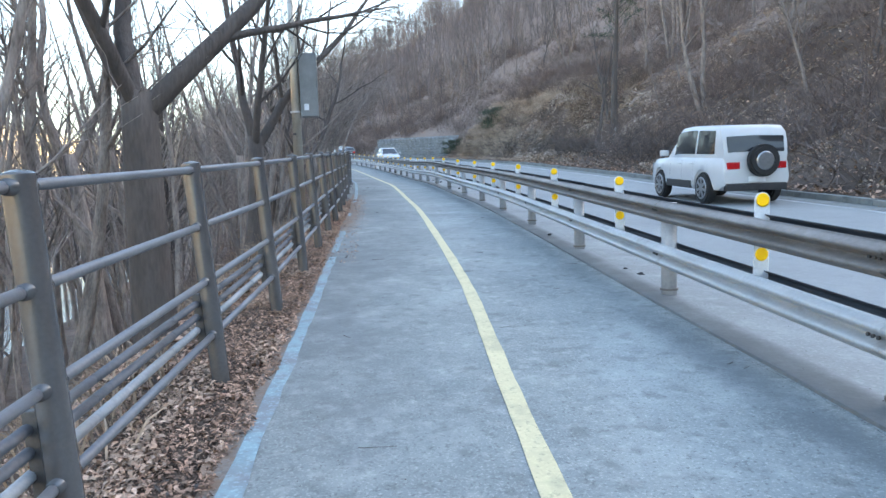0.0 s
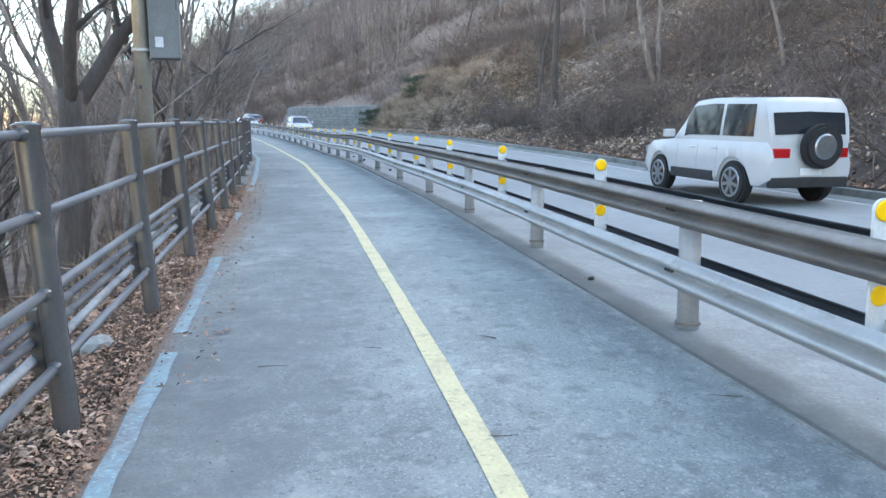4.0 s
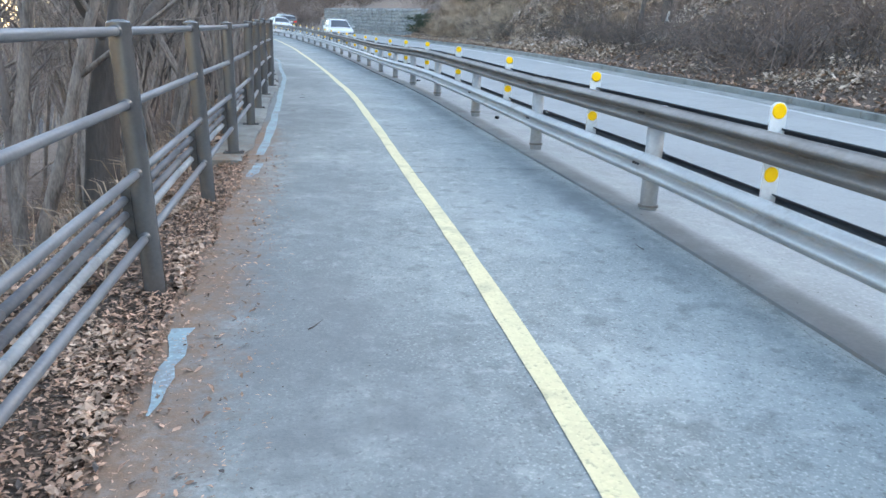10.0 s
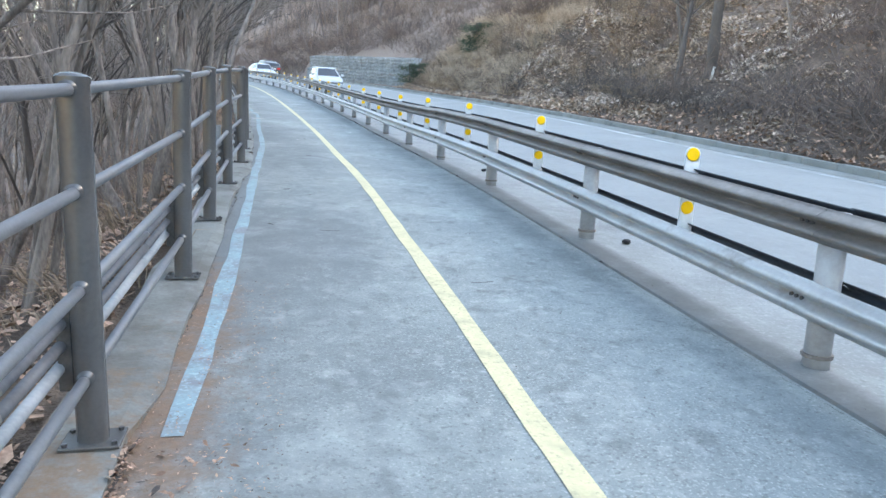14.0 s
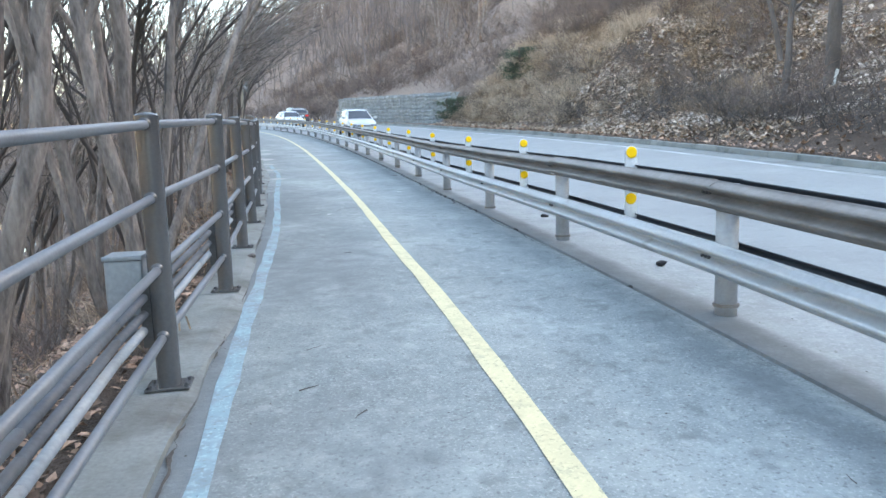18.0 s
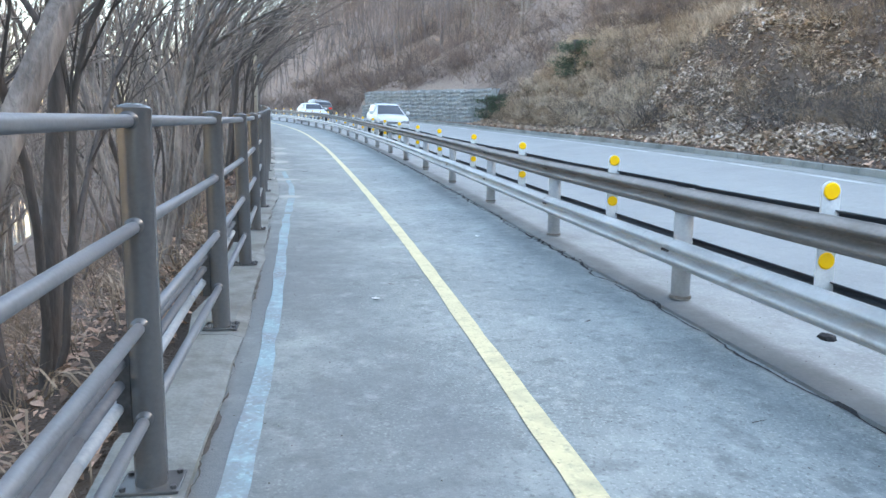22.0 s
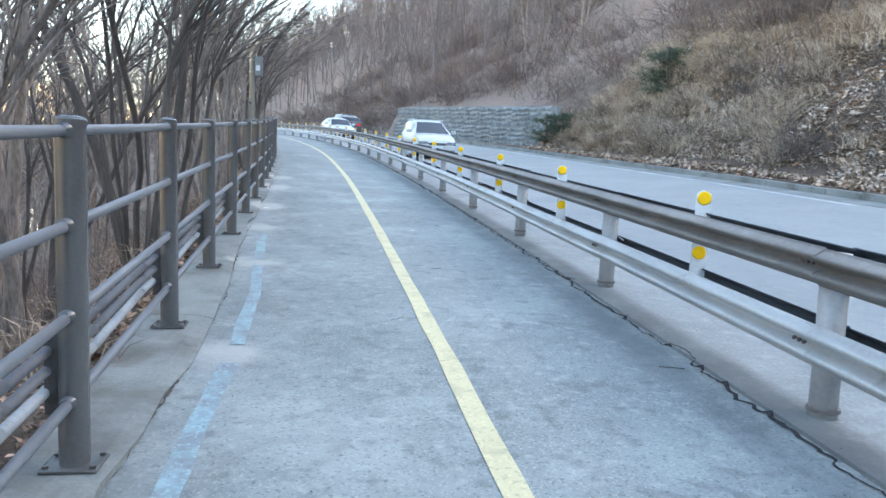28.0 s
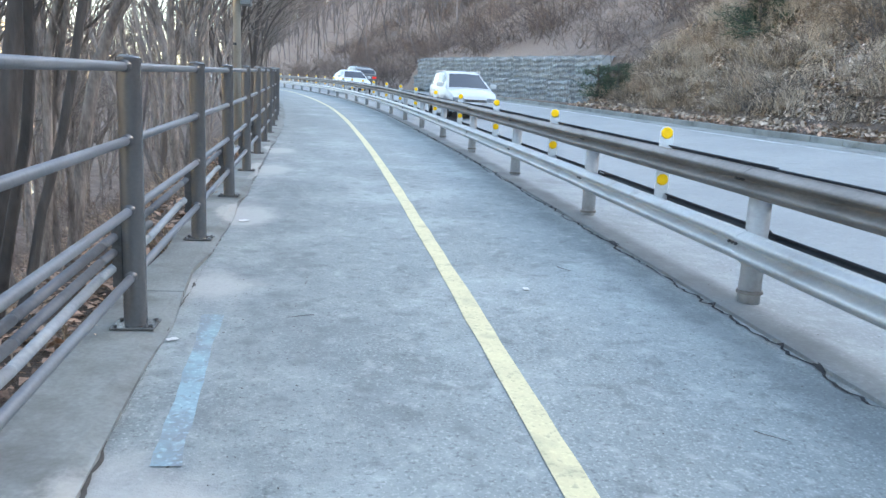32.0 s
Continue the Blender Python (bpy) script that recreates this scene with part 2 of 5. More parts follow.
def layered(mat, layers):
    """Lays dust, damp and silt over a material, by amounts stored on the mesh, broken up by noise."""
    nt = mat.node_tree
    n, l = nt.nodes, nt.links
    b = n["Principled BSDF"]
    geo = n.new("ShaderNodeNewGeometry")
    for name, tone, tone2, scale, sharp in layers:
        at_ = n.new("ShaderNodeAttribute")
        at_.attribute_name = name
        ns = n.new("ShaderNodeTexNoise")
        ns.inputs["Scale"].default_value, ns.inputs["Detail"].default_value, ns.inputs["Roughness"].default_value = scale, 10, 0.72
        l.new(geo.outputs["Position"], ns.inputs["Vector"])
        s = n.new("ShaderNodeMath")
        s.operation = 'ADD'
        l.new(at_.outputs["Fac"], s.inputs[0])
        l.new(ns.outputs["Fac"], s.inputs[1])
        r = n.new("ShaderNodeMapRange")
        r.inputs["From Min"].default_value, r.inputs["From Max"].default_value = 1.0 - sharp, 1.0 + sharp
        r.interpolation_type = 'SMOOTHSTEP'
        l.new(s.outputs[0], r.inputs["Value"])
        nz = n.new("ShaderNodeTexNoise")
        nz.inputs["Scale"].default_value, nz.inputs["Detail"].default_value = 38, 5
        l.new(geo.outputs["Position"], nz.inputs["Vector"])
        tn = n.new("ShaderNodeMixRGB")
        l.new(nz.outputs["Fac"], tn.inputs[0])
        tn.inputs[1].default_value, tn.inputs[2].default_value = (*tone, 1), (*tone2, 1)
        mx = n.new("ShaderNodeMixRGB")
        l.new(r.outputs[0], mx.inputs[0])
        l.new(b.inputs["Base Color"].links[0].from_socket, mx.inputs[1])
        l.new(tn.outputs[0], mx.inputs[2])
        l.new(mx.outputs[0], b.inputs["Base Color"])


def speckled(mat, scale, pale, dark, amount):
    """Pale and dark grains of aggregate in a surface."""
    nt = mat.node_tree
    n, l = nt.nodes, nt.links
    b = n["Principled BSDF"]
    geo = n.new("ShaderNodeNewGeometry")
    for sc, tone, th, k in ((scale, pale, 0.6, 1), (scale * 0.7, dark, 0.62, 1), (scale * 0.16, pale, 0.62, 0.6), (scale * 0.1, dark, 0.61, 0.65)):
        ns = n.new("ShaderNodeTexNoise")
        ns.inputs["Scale"].default_value, ns.inputs["Detail"].default_value = sc, 3
        l.new(geo.outputs["Position"], ns.inputs["Vector"])
        r = n.new("ShaderNodeMapRange")
        r.inputs["From Min"].default_value, r.inputs["From Max"].default_value, r.inputs["To Max"].default_value = th - 0.06, th + 0.08, amount * k
        l.new(ns.outputs["Fac"], r.inputs["Value"])
        mx = n.new("ShaderNodeMixRGB")
        l.new(r.outputs[0], mx.inputs[0])
        l.new(b.inputs["Base Color"].links[0].from_socket, mx.inputs[1])
        mx.inputs[2].default_value = (*tone, 1)
        l.new(mx.outputs[0], b.inputs["Base Color"])


speckled(ASPHALT, 70, (0.42, 0.435, 0.42), (0.09, 0.094, 0.093), 0.6)
speckled(YELLOW, 55, (0.66, 0.61, 0.36), (0.27, 0.25, 0.17), 0.6)
speckled(BLUE, 45, (0.36, 0.5, 0.55), (0.19, 0.2, 0.2), 0.6)
speckled(ROAD, 50, (0.36, 0.37, 0.36), (0.14, 0.145, 0.145), 0.3)
speckled(CONCRETE, 40, (0.46, 0.475, 0.47), (0.2, 0.2, 0.19), 0.4)
layered(ASPHALT, (("damp", (0.172, 0.188, 0.192), (0.115, 0.127, 0.131), 3.0, 0.3), ("silt", (0.42, 0.415, 0.395), (0.31, 0.31, 0.295), 3.4, 0.3), ("dust", (0.27, 0.175, 0.115), (0.15, 0.1, 0.07), 6.0, 0.26)))
layered(CONCRETE, (("damp", (0.165, 0.17, 0.168), (0.115, 0.118, 0.117), 1.6, 0.3),))
layered(SHOULDER, (("silt", (0.4, 0.39, 0.36), (0.3, 0.29, 0.27), 2.2, 0.12), ("dust", (0.24, 0.17, 0.115), (0.15, 0.105, 0.075), 7.0, 0.14)))
# straw tone is an added brightening of the sunlit valley, for warm reflections on posts
layered(SOIL, (("leafy", (0.34, 0.268, 0.228), (0.2, 0.152, 0.128), 0.8, 0.3), ("straw", (0.56, 0.45, 0.26), (0.36, 0.28, 0.16), 0.15, 0.3)))


# ---- plan: everything follows the guard rail's line ----
def hermite(xs, ys):
    xs, ys = np.array(xs, float), np.array(ys, float)
    m = np.gradient(ys, xs)

    def f(x):
        x = np.asarray(x, float)
        i = np.clip(np.searchsorted(xs, x) - 1, 0, len(xs) - 2)
        h = xs[i + 1] - xs[i]
        u = np.clip((x - xs[i]) / h, 0, 1)
        v = (2 * u**3 - 3 * u**2 + 1) * ys[i] + (u**3 - 2 * u**2 + u) * h * m[i] + (-2 * u**3 + 3 * u**2) * ys[i + 1] + (u**3 - u**2) * h * m[i + 1]
        return v + np.where(x < xs[0], (x - xs[0]) * m[0], 0) + np.where(x > xs[-1], (x - xs[-1]) * m[-1], 0)
    table = [float(q) for q in f(np.arange(-60, 230.1, 0.1))]

    def quick(x):
        k = min(max((x + 60) * 10, 0), 2898.999)
        i = int(k)
        return table[i] + (table[i + 1] - table[i]) * (k - i)
    return quick


rail_x = hermite([-10, 0, 6.3, 12.2, 18.3, 22, 28, 33.3, 39.4, 45.4, 51.5, 57.5, 63.5, 69.5, 76, 85, 96, 110, 130],
                 [2.3, 2.6, 2.87, 3.11, 3.34, 3.35, 3.26, 3.22, 3.07, 2.82, 2.46, 1.99, 1.42, 0.66, -0.4, -2.2, -5.2, -10.2, -19])
ground_z = hermite([-10, 0, 6.3, 12.2, 18.3, 21.3, 27.4, 36.2, 42.4, 48.5, 54.5, 60.5, 69.5, 85, 110, 140],
                   [-0.55, 0.0, 0.33, 0.67, 0.98, 1.13, 1.5, 1.85, 2.17, 2.5, 2.85, 3.19, 3.75, 4.65, 6.0, 7.5])
fence_d = hermite([-10, 0, 3, 6.6, 13, 19, 22.6, 24.7, 26.8, 28.8, 31, 33, 38.8, 42.5, 46.8, 51, 56, 70, 130],
                  [-3.86, -3.82, -3.78, -3.66, -3.6, -3.6, -3.46, -3.41, -3.34, -3.26, -3.3, -3.33, -3.48, -3.6, -3.69, -3.75, -3.8, -3.85, -3.85])
blue_d = hermite([-10, 6, 13, 20, 26, 32, 37, 42, 44, 60, 130],
                 [-3.3, -3.26, -3.27, -3.27, -3.11, -3.04, -3.13, -3.15, -3.28, -3.4, -3.4])
bank_z = hermite([-10, 14, 26, 38, 70, 130], [-0.08, -0.08, 0.0, 0.28, 0.3, 0.3])   # how far the road's outer edge lies above its inner one
yel_d = hermite([-10, 2.7, 4.1, 7, 10.5, 14, 19.5, 24, 28, 31, 36, 39, 43.5, 47, 60, 130],
                [-2.1, -1.95, -1.9, -1.78, -1.75, -1.75, -1.78, -1.73, -1.69, -1.74, -1.75, -1.79, -1.84, -1.86, -1.86, -1.86])
PATH_R, KERB_D = -0.24, 7.75
CONC_FROM = 20.4      # the dirt verge gives way to a concrete strip here


def P(y, d, h=0.0):
    """A point by its distance along the walk, sideways from the guard rail, and above the path."""
    return Vector((float(rail_x(y)) + d, y, float(ground_z(y)) + h))


def road_h(y, d):
    return -0.06 + (float(bank_z(y)) + 0.06) * min(max((d - 0.9) / (KERB_D - 0.9), 0), 1)


def mesh_ob(name, verts, faces, mat, parent=None, label="", smooth=False):
    me = bpy.data.meshes.new(name)
    me.from_pydata([tuple(v) for v in verts], [], faces)
    me.materials.append(mat)
    if smooth:
        me.shade_smooth()
    ob = new(name, me)
    if parent:
        ob.parent = parent
    if label:
        ob["label"] = label
    return ob


def part(name, bm, mat, parent=None, label="", smooth=False):
    me = bpy.data.meshes.new(name)
    bm.to_mesh(me)
    bm.free()
    me.materials.append(mat)
    if smooth:
        me.shade_smooth()
    ob = new(name, me)
    if parent:
        ob.parent = parent
    if label:
        ob["label"] = label
    return ob


def share(name, me, parent, m, label=""):
    ob = new(name, me)
    ob.parent = parent
    ob.matrix_local = m
    if label:
        ob["label"] = label
    return ob


def empty(name, at=(0, 0, 0)):
    ob = new(name)
    ob.location = at
    ob.empty_display_size = 0.2
    return ob


def box(bm, x0, x1, y0, y1, z0, z1, bevel=0.0):
    r = bmesh.ops.create_cube(bm, size=1, matrix=Matrix.LocRotScale(((x0 + x1) / 2, (y0 + y1) / 2, (z0 + z1) / 2), None, (x1 - x0, y1 - y0, z1 - z0)))
    if bevel:
        es = {e for v in r["verts"] for e in v.link_edges}
        bmesh.ops.bevel(bm, geom=list(es), offset=bevel, segments=2, affect='EDGES', profile=0.6)
    return r["verts"]


def rod(bm, a, b, r0, r1=None, sides=12, caps=True):
    a, b = Vector(a), Vector(b)
    d = b - a
    m = Matrix.Translation((a + b) / 2) @ d.to_track_quat("Z", "Y").to_matrix().to_4x4()
    bmesh.ops.create_cone(bm, cap_ends=caps, segments=sides, radius1=r0, radius2=r0 if r1 is None else r1, depth=d.length, matrix=m)


def strip(name, ys, d0, d1, h, mat, parent=None, label="", thick=0.0, cuts=1, wob=0.0):
    """A band of ground between two lines, which may wander; thick gives it edges."""
    v, f = [], []
    n = cuts + 1
    for y in ys:
        a, b = (d0(y) if callable(d0) else d0), (d1(y) if callable(d1) else d1)
        for k in range(n):
            d = a + (b - a) * k / cuts
            if wob and k in (0, n - 1):
                d += wob * noise.noise((y * 1.7, k * 9.1, 3.3)) + wob * 0.6 * noise.noise((y * 6, k * 5.1, 1.3))
            hh = h(y, d) if callable(h) else h
            v.append(P(y, d, hh))
    m = len(ys)
    for i in range(m - 1):
        for k in range(cuts):
            q = i * n + k
            f.append((q, q + 1, q + n + 1, q + n))
    if thick:
        base = len(v)
        v += [p - Vector((0, 0, thick)) for p in v]
        for i in range(m - 1):
            f.append((i * n, (i + 1) * n, base + (i + 1) * n, base + i * n))
            q = i * n + n - 1
            f.append((q, base + q, base + q + n, q + n))
        f.append(tuple(range(n)) + tuple(base + k for k in reversed(range(n))))
        e = (m - 1) * n
        f.append(tuple(e + k for k in reversed(range(n))) + tuple(base + e + k for k in range(n)))
    return mesh_ob(name, v, f, mat, parent, label)


def steps(a, b, d):
    n = max(1, int(round((b - a) / d)))
    return [a + (b - a) * i / n for i in range(n + 1)]


# ---- terrain: one sheet from the river flat over path and road up the wooded hill, out to the horizon ----
def ease(x, a, b):
    t = min(max((x - a) / (b - a), 0), 1)
    return t * t * (3 - 2 * t)


RIVER_Z = -5.4
GAB_Y0, GAB_Y1 = 73.0, 94.0


def gabion_d(y):
    """How far the gabion wall's foot stands from the guard rail's line."""
    return 10.05 - 2.1 * (y - GAB_Y0) / (GAB_Y1 - GAB_Y0)


def terrain_h(y, d):
    """Height above the path's level at y, by the distance from the guard rail."""
    fd = float(fence_d(min(max(y, -10), 130)))
    w = noise.noise((d * 0.13, y * 0.13, 0.0))
    w2 = noise.noise((d * 0.6, y * 0.6, 5.0))
    if d < fd - 0.1:
        q = fd - 0.1 - d
        lower = -0.03 - 0.16 * min(q, 2) - 0.62 * max(0, min(q - 0.7, 6.5)) + 0.12 * w2 * min(1, q)
        if q > 9:
            lower += -0.5 * min(1, (q - 9) / 6)
        bed = RIVER_Z - 0.6 - float(ground_z(min(max(y, -40), 200)))
        lower += min(0, bed - lower) * ease(q, 10, 15) * (1 - ease(q, 29, 34))
        if q > 62:
            k = q - 62
            lower += 0.36 * min(k, 150) + 4 * w * min(1, k / 20)
        return lower
    if y < CONC_FROM + 0.4 and d < blue_d(y) - 0.15:
        return -0.015 + 0.025 * w2
    if d <= KERB_D + 0.55:
        return -0.12 + (road_h(y, d) - 0.06 if d > 0.5 else 0)
    q = d - KERB_D - 0.55
    b0 = float(bank_z(min(max(y, -10), 130))) + 0.1
    gentle = 0.1 * min(q, 0.7) + 0.52 * max(0, min(q - 0.7, 7)) + 0.66 * max(0, min(q - 7.7, 95)) + 0.15 * max(0, q - 102.7)
    steep = 0.1 * min(q, 1.3) + 1.2 * max(0, min(q - 1.3, 3.5)) + 0.5 * max(0, min(q - 4.8, 3)) + 0.22 * max(0, min(q - 7.8, 6)) + 0.66 * max(0, min(q - 13.8, 92)) + 0.15 * max(0, q - 105.8)
    k = ease(y, 48, 54) * (1 - ease(y, 69, 72))
    gentle *= 1 - 0.4 * ease(y, 165, 200) * ease(q, 2, 12)
    rise = gentle + (steep - gentle) * k - 1.0 * math.exp(-((y - 43) / 4.5) ** 2) * ease(q, 1.2, 4) * (1 - ease(q, 9, 15))
    rough = (0.42 * w2 + 1.2 * w * (1 - 0.5 * k) + (0.2 * noise.noise((d * 1.6, y * 1.6, 11)) if q < 14 else 0)) * min(1, max(0, q - 0.5) / 4)
    g = ease(y, 71.3, 72.6) * (1 - ease(y, GAB_Y1 + 0.5, GAB_Y1 + 3))
    if g > 0:
        behind = d - gabion_d(y) - 0.35
        level = 0.02 + (2.1 * ease(behind, 0, 0.45) + 0.6 * max(0, min(behind - 0.8, 95)))
        rise += (level - rise) * g
        rough *= 1 - g * (1 - ease(behind, 1, 6))
    return b0 + rise + rough


def sheet():
    ys = [-900, -400, -150, -80, -40, -20] + steps(-10, 99, 0.5) + steps(101, 151, 2) + [160, 175, 200, 240, 300, 400, 600, 1200]
    ds = [-1500, -800, -420, -270, -210, -180, -150, -120, -100, -85, -75, -60, -45, -38, -35, -32, -27, -20, -17] + steps(-15.2, -4.4, 0.6) + [-4.1, -3.85, -3.65, -3.5, -3.4, -3.2, -2.5, -1, 0.4, 2, 4, 6, 7.6, 8.3] + steps(8.5, 20, 0.42) + steps(20.7, 26, 0.8) + steps(27.5, 50, 2.5) + [56, 64, 74, 86, 100, 115, 140, 200, 400, 1500]
    v, f = [], []
    for y in ys:
        yy = min(max(y, -40), 200)
        for d in ds:
            x = float(rail_x(yy)) + d
            v.append((x, y, float(ground_z(yy)) + terrain_h(yy if abs(y) < 200 else y, d)))
    n = len(ds)
    for i in range(len(ys) - 1):
        for k in range(n - 1):
            q = i * n + k
            f.append((q, q + 1, q + n + 1, q + n))
    ob = mesh_ob("ground", v, f, SOIL, smooth=True)
    return tagged(ob, "brown earth bank and hillside with leaf litter", "ground", kind="structure")


sheet()
wv = [(x, y, RIVER_Z) for y in steps(-150, 150, 10) for x in steps(rail_x(min(max(y, -40), 130)) - 36, rail_x(min(max(y, -40), 130)) - 12, 6)]
tagged(mesh_ob("river", wv, [(5 * i + k, 5 * i + k + 1, 5 * i + k + 6, 5 * i + k + 5) for i in range(30) for k in range(4)], WATER), "pale grey river below the wooded slope", "river", kind="structure")
FAR = steps(-10, 60, 0.2) + steps(61.5, 130, 1.5)
tagged(strip("pavement", FAR, lambda y: blue_d(y) - 0.16 - 0.12 * (y > CONC_FROM + 0.1), PATH_R, 0.0, ASPHALT, thick=0.16, cuts=26), "grey weathered asphalt cycle path beside the road", "path", kind="structure")
tagged(strip("rail_apron", FAR, PATH_R + 0.002, 0.95, lambda y, d: 0.02 - 0.045 * max(0, d), CONCRETE, thick=0.16, cuts=14), "pale concrete strip under the guard rail", "concrete strip", kind="structure")
tagged(strip("road", FAR, 0.952, KERB_D - 0.5, road_h, ROAD, thick=0.14, cuts=6), "grey two-lane asphalt road", "road", kind="structure")
tagged(strip("gutter", FAR, KERB_D - 0.498, KERB_D, lambda y, d: road_h(y, d) + 0.006, KERB, thick=0.14), "stained concrete road gutter", "gutter", kind="structure")
tagged(strip("road_edge_line", FAR, KERB_D - 0.78, KERB_D - 0.66, lambda y, d: road_h(y, d) + 0.005, WHITE_LINE), "worn white line at the road's edge", "road line", kind="structure")
tagged(strip("yellow_centre_line", FAR, lambda y: float(yel_d(y)) - 0.06, lambda y: float(yel_d(y)) + 0.06, 0.005, YELLOW, wob=0.008), "worn yellow centre line on the cycle path", "path line", kind="structure")


def blue_shift(y):
    return -0.02 + 0.045 * min(max((y - 14) / 12, 0), 1)


for a, b in ((-10, 9.6), (10.0, 12.6), (15.4, 16.2), (19.7, 20.4), (20.9, 38.3), (38.5, 40.15), (40.5, 43.02), (43.4, 45.0)):
    tagged(strip("blue_edge_line", steps(a, b, 0.1 if b - a < 2 else 0.25), lambda y: blue_d(y) + blue_shift(y) - 0.05, lambda y, w=0.05 if not 13 < a < 20.6 else 0.022: blue_d(y) + blue_shift(y) + w, 0.005, BLUE, wob=0.02 if not 13 < a < 20.6 else 0.06), "worn pale blue edge line on the cycle path", "path line", kind="structure")
# far kerb stones and the path's concrete shoulder, block by block
kerb = empty("kerb", P(30, KERB_D + 0.1))
tagged(kerb, "low dark concrete kerb below the bank", "kerb", kind="structure")
kv = bmesh.new()
box(kv, -0.09, 0.09, -0.495, 0.495, -0.25, 0.14, 0.015)
kme = bpy.data.meshes.new("kerb_stone")
kv.to_mesh(kme)
kv.free()
kme.materials.append(KERB)
for i in range(90):
    y = -2 + i * 1.0
    a, b = P(y, KERB_D + 0.09, road_h(y, KERB_D)), P(y + 1, KERB_D + 0.09, road_h(y + 1, KERB_D))
    m = Matrix.Translation((a + b) / 2 + Vector((0, 0, random.uniform(-.01, .01)))) @ (b - a).to_track_quat("Y", "Z").to_matrix().to_4x4()
    share("kerb_stone", kme, kerb, Matrix.Translation(-kerb.location) @ m)
def slab_edge(y):
    return max(blue_d(y) - 0.2, fence_d(y) + 0.135)


shoulder = empty("shoulder", P(40, -3.6))
tagged(shoulder, "pale concrete strip that carries the fence posts", "concrete strip", kind="structure")
y = CONC_FROM
while y < 100:
    L = 4.0 + random.uniform(-0.3, 0.3)
    strip("concrete_slab", steps(y, y + L - 0.012, 0.5), lambda t: float(fence_d(t)) - 0.2, slab_edge, lambda t, d: 0.004 + 0.031 * (1 - min(max((d - fence_d(t) - 0.13) / max(blue_d(t) - 0.3 - fence_d(t), 0.02), 0), 1)), SHOULDER, thick=0.3, cuts=5, wob=0.045).parent = shoulder
    bpy.context.scene.collection.objects[-1].matrix_parent_inverse = Matrix.Translation(-shoulder.location)
    y += L


def amounts(ob, **layers):
    """Stores on every vertex how much dust, damp or silt lies there, by functions of y and of the distance from the guard rail."""
    me = ob.data
    for name, fn in layers.items():
        a = me.attributes.new(name, 'FLOAT', 'POINT')
        for i, q in enumerate(me.vertices):
            y = q.co.y
            a.data[i].value = fn(y, q.co.x - rail_x(y))


def dust_at(y, d):
    q = d - blue_d(y)
    reach = 0.0 + 0.55 * ease(y, 10.8, 14) * (1 - ease(y, 21.5, 24.5)) + 0.22 * noise.noise((y * 0.5, 0, 0))
    return 0.64 * (1 - ease(q, -0.12, max(reach, 0.02) + 0.08)) * (1 - ease(y, 22.5, 25)) if q < 1 else 0.0


def damp_at(y, d):
    edge = 0.46 * ease(d, -0.8, -0.5) * (1 - ease(d, -0.38, -0.3))
    lane_ = 0.42 * (1 - ease(d - yel_d(y), -0.6, 0.35)) * (0.7 + 0.3 * ease(y, 3, 8)) * (1 - 0.45 * ease(y, 35, 41))
    return edge + lane_ + 0.2 * noise.noise((y * 0.35, d * 0.8, 4)) + 0.12 * (1 - ease(d - blue_d(y), 0.2, 1.3)) + 0.2 * (1 - ease(d - blue_d(y), -0.05, 0.04)) * ease(y, 21, 23) * (1 - ease(y, 33, 38))


def silt_at(y, d):
    q = abs(d - blue_d(y) + 0.05)
    spots = sum(math.exp(-((y - c) / w) ** 2) for c, w in ((40.35, 0.26), (43.2, 0.3), (45.6, 0.2), (47.9, 0.4), (51.2, 0.45), (53.6, 0.4)))
    rim = 0.55 * ease(d, -0.42, -0.3) * ease(y, 4, 8) * (0.75 + 0.5 * noise.noise((y * 0.5, 3, 8)))
    return rim + (0.85 + 0.3 * noise.noise((y * 4, d * 5, 2))) * min(1, spots) * (1 - ease(q, 0.05, 0.55)) + 0.3 * (1 - ease(q, 0.0, 0.4)) * ease(y, 43, 46)


amounts(bpy.data.objects["pavement"], dust=dust_at, damp=damp_at, silt=silt_at)
amounts(bpy.data.objects["rail_apron"], damp=lambda y, d: 0.62 * (1 - ease(d, -0.06, 0.14)) + 0.34 * ease(d, 0.6, 0.9) + 0.2 * max(0, noise.noise((y * 0.6, d * 1.5, 7))))
for q in shoulder.children:
    amounts(q, dust=lambda y, d: 0.5 * (1 - ease(y, 20, 26)) + 0.2 * max(0, noise.noise((y, d * 2, 9))), silt=silt_at)
# straw brightens the ground from where the sun reaches the valley
amounts(bpy.data.objects["ground"], leafy=lambda y, d: 0.75 * max(ease(d, KERB_D + 6, KERB_D + 16) * (0.3 + 0.7 * ease(y, 30, 50)), ease(d, KERB_D + 14, KERB_D + 24), ease(y, 66, 95) * (d > KERB_D)) + 0.34 * (d > KERB_D + 1) * (1 - ease(d, KERB_D + 8, KERB_D + 16)) * (0.3 + 0.7 * ease(y, 38, 48)) + 0.5 * ease(-d, 4.2, 5.5) * (1 - ease(-d, 40, 60)), straw=lambda y, d: 0.8 * ease(-d, 33, 38))
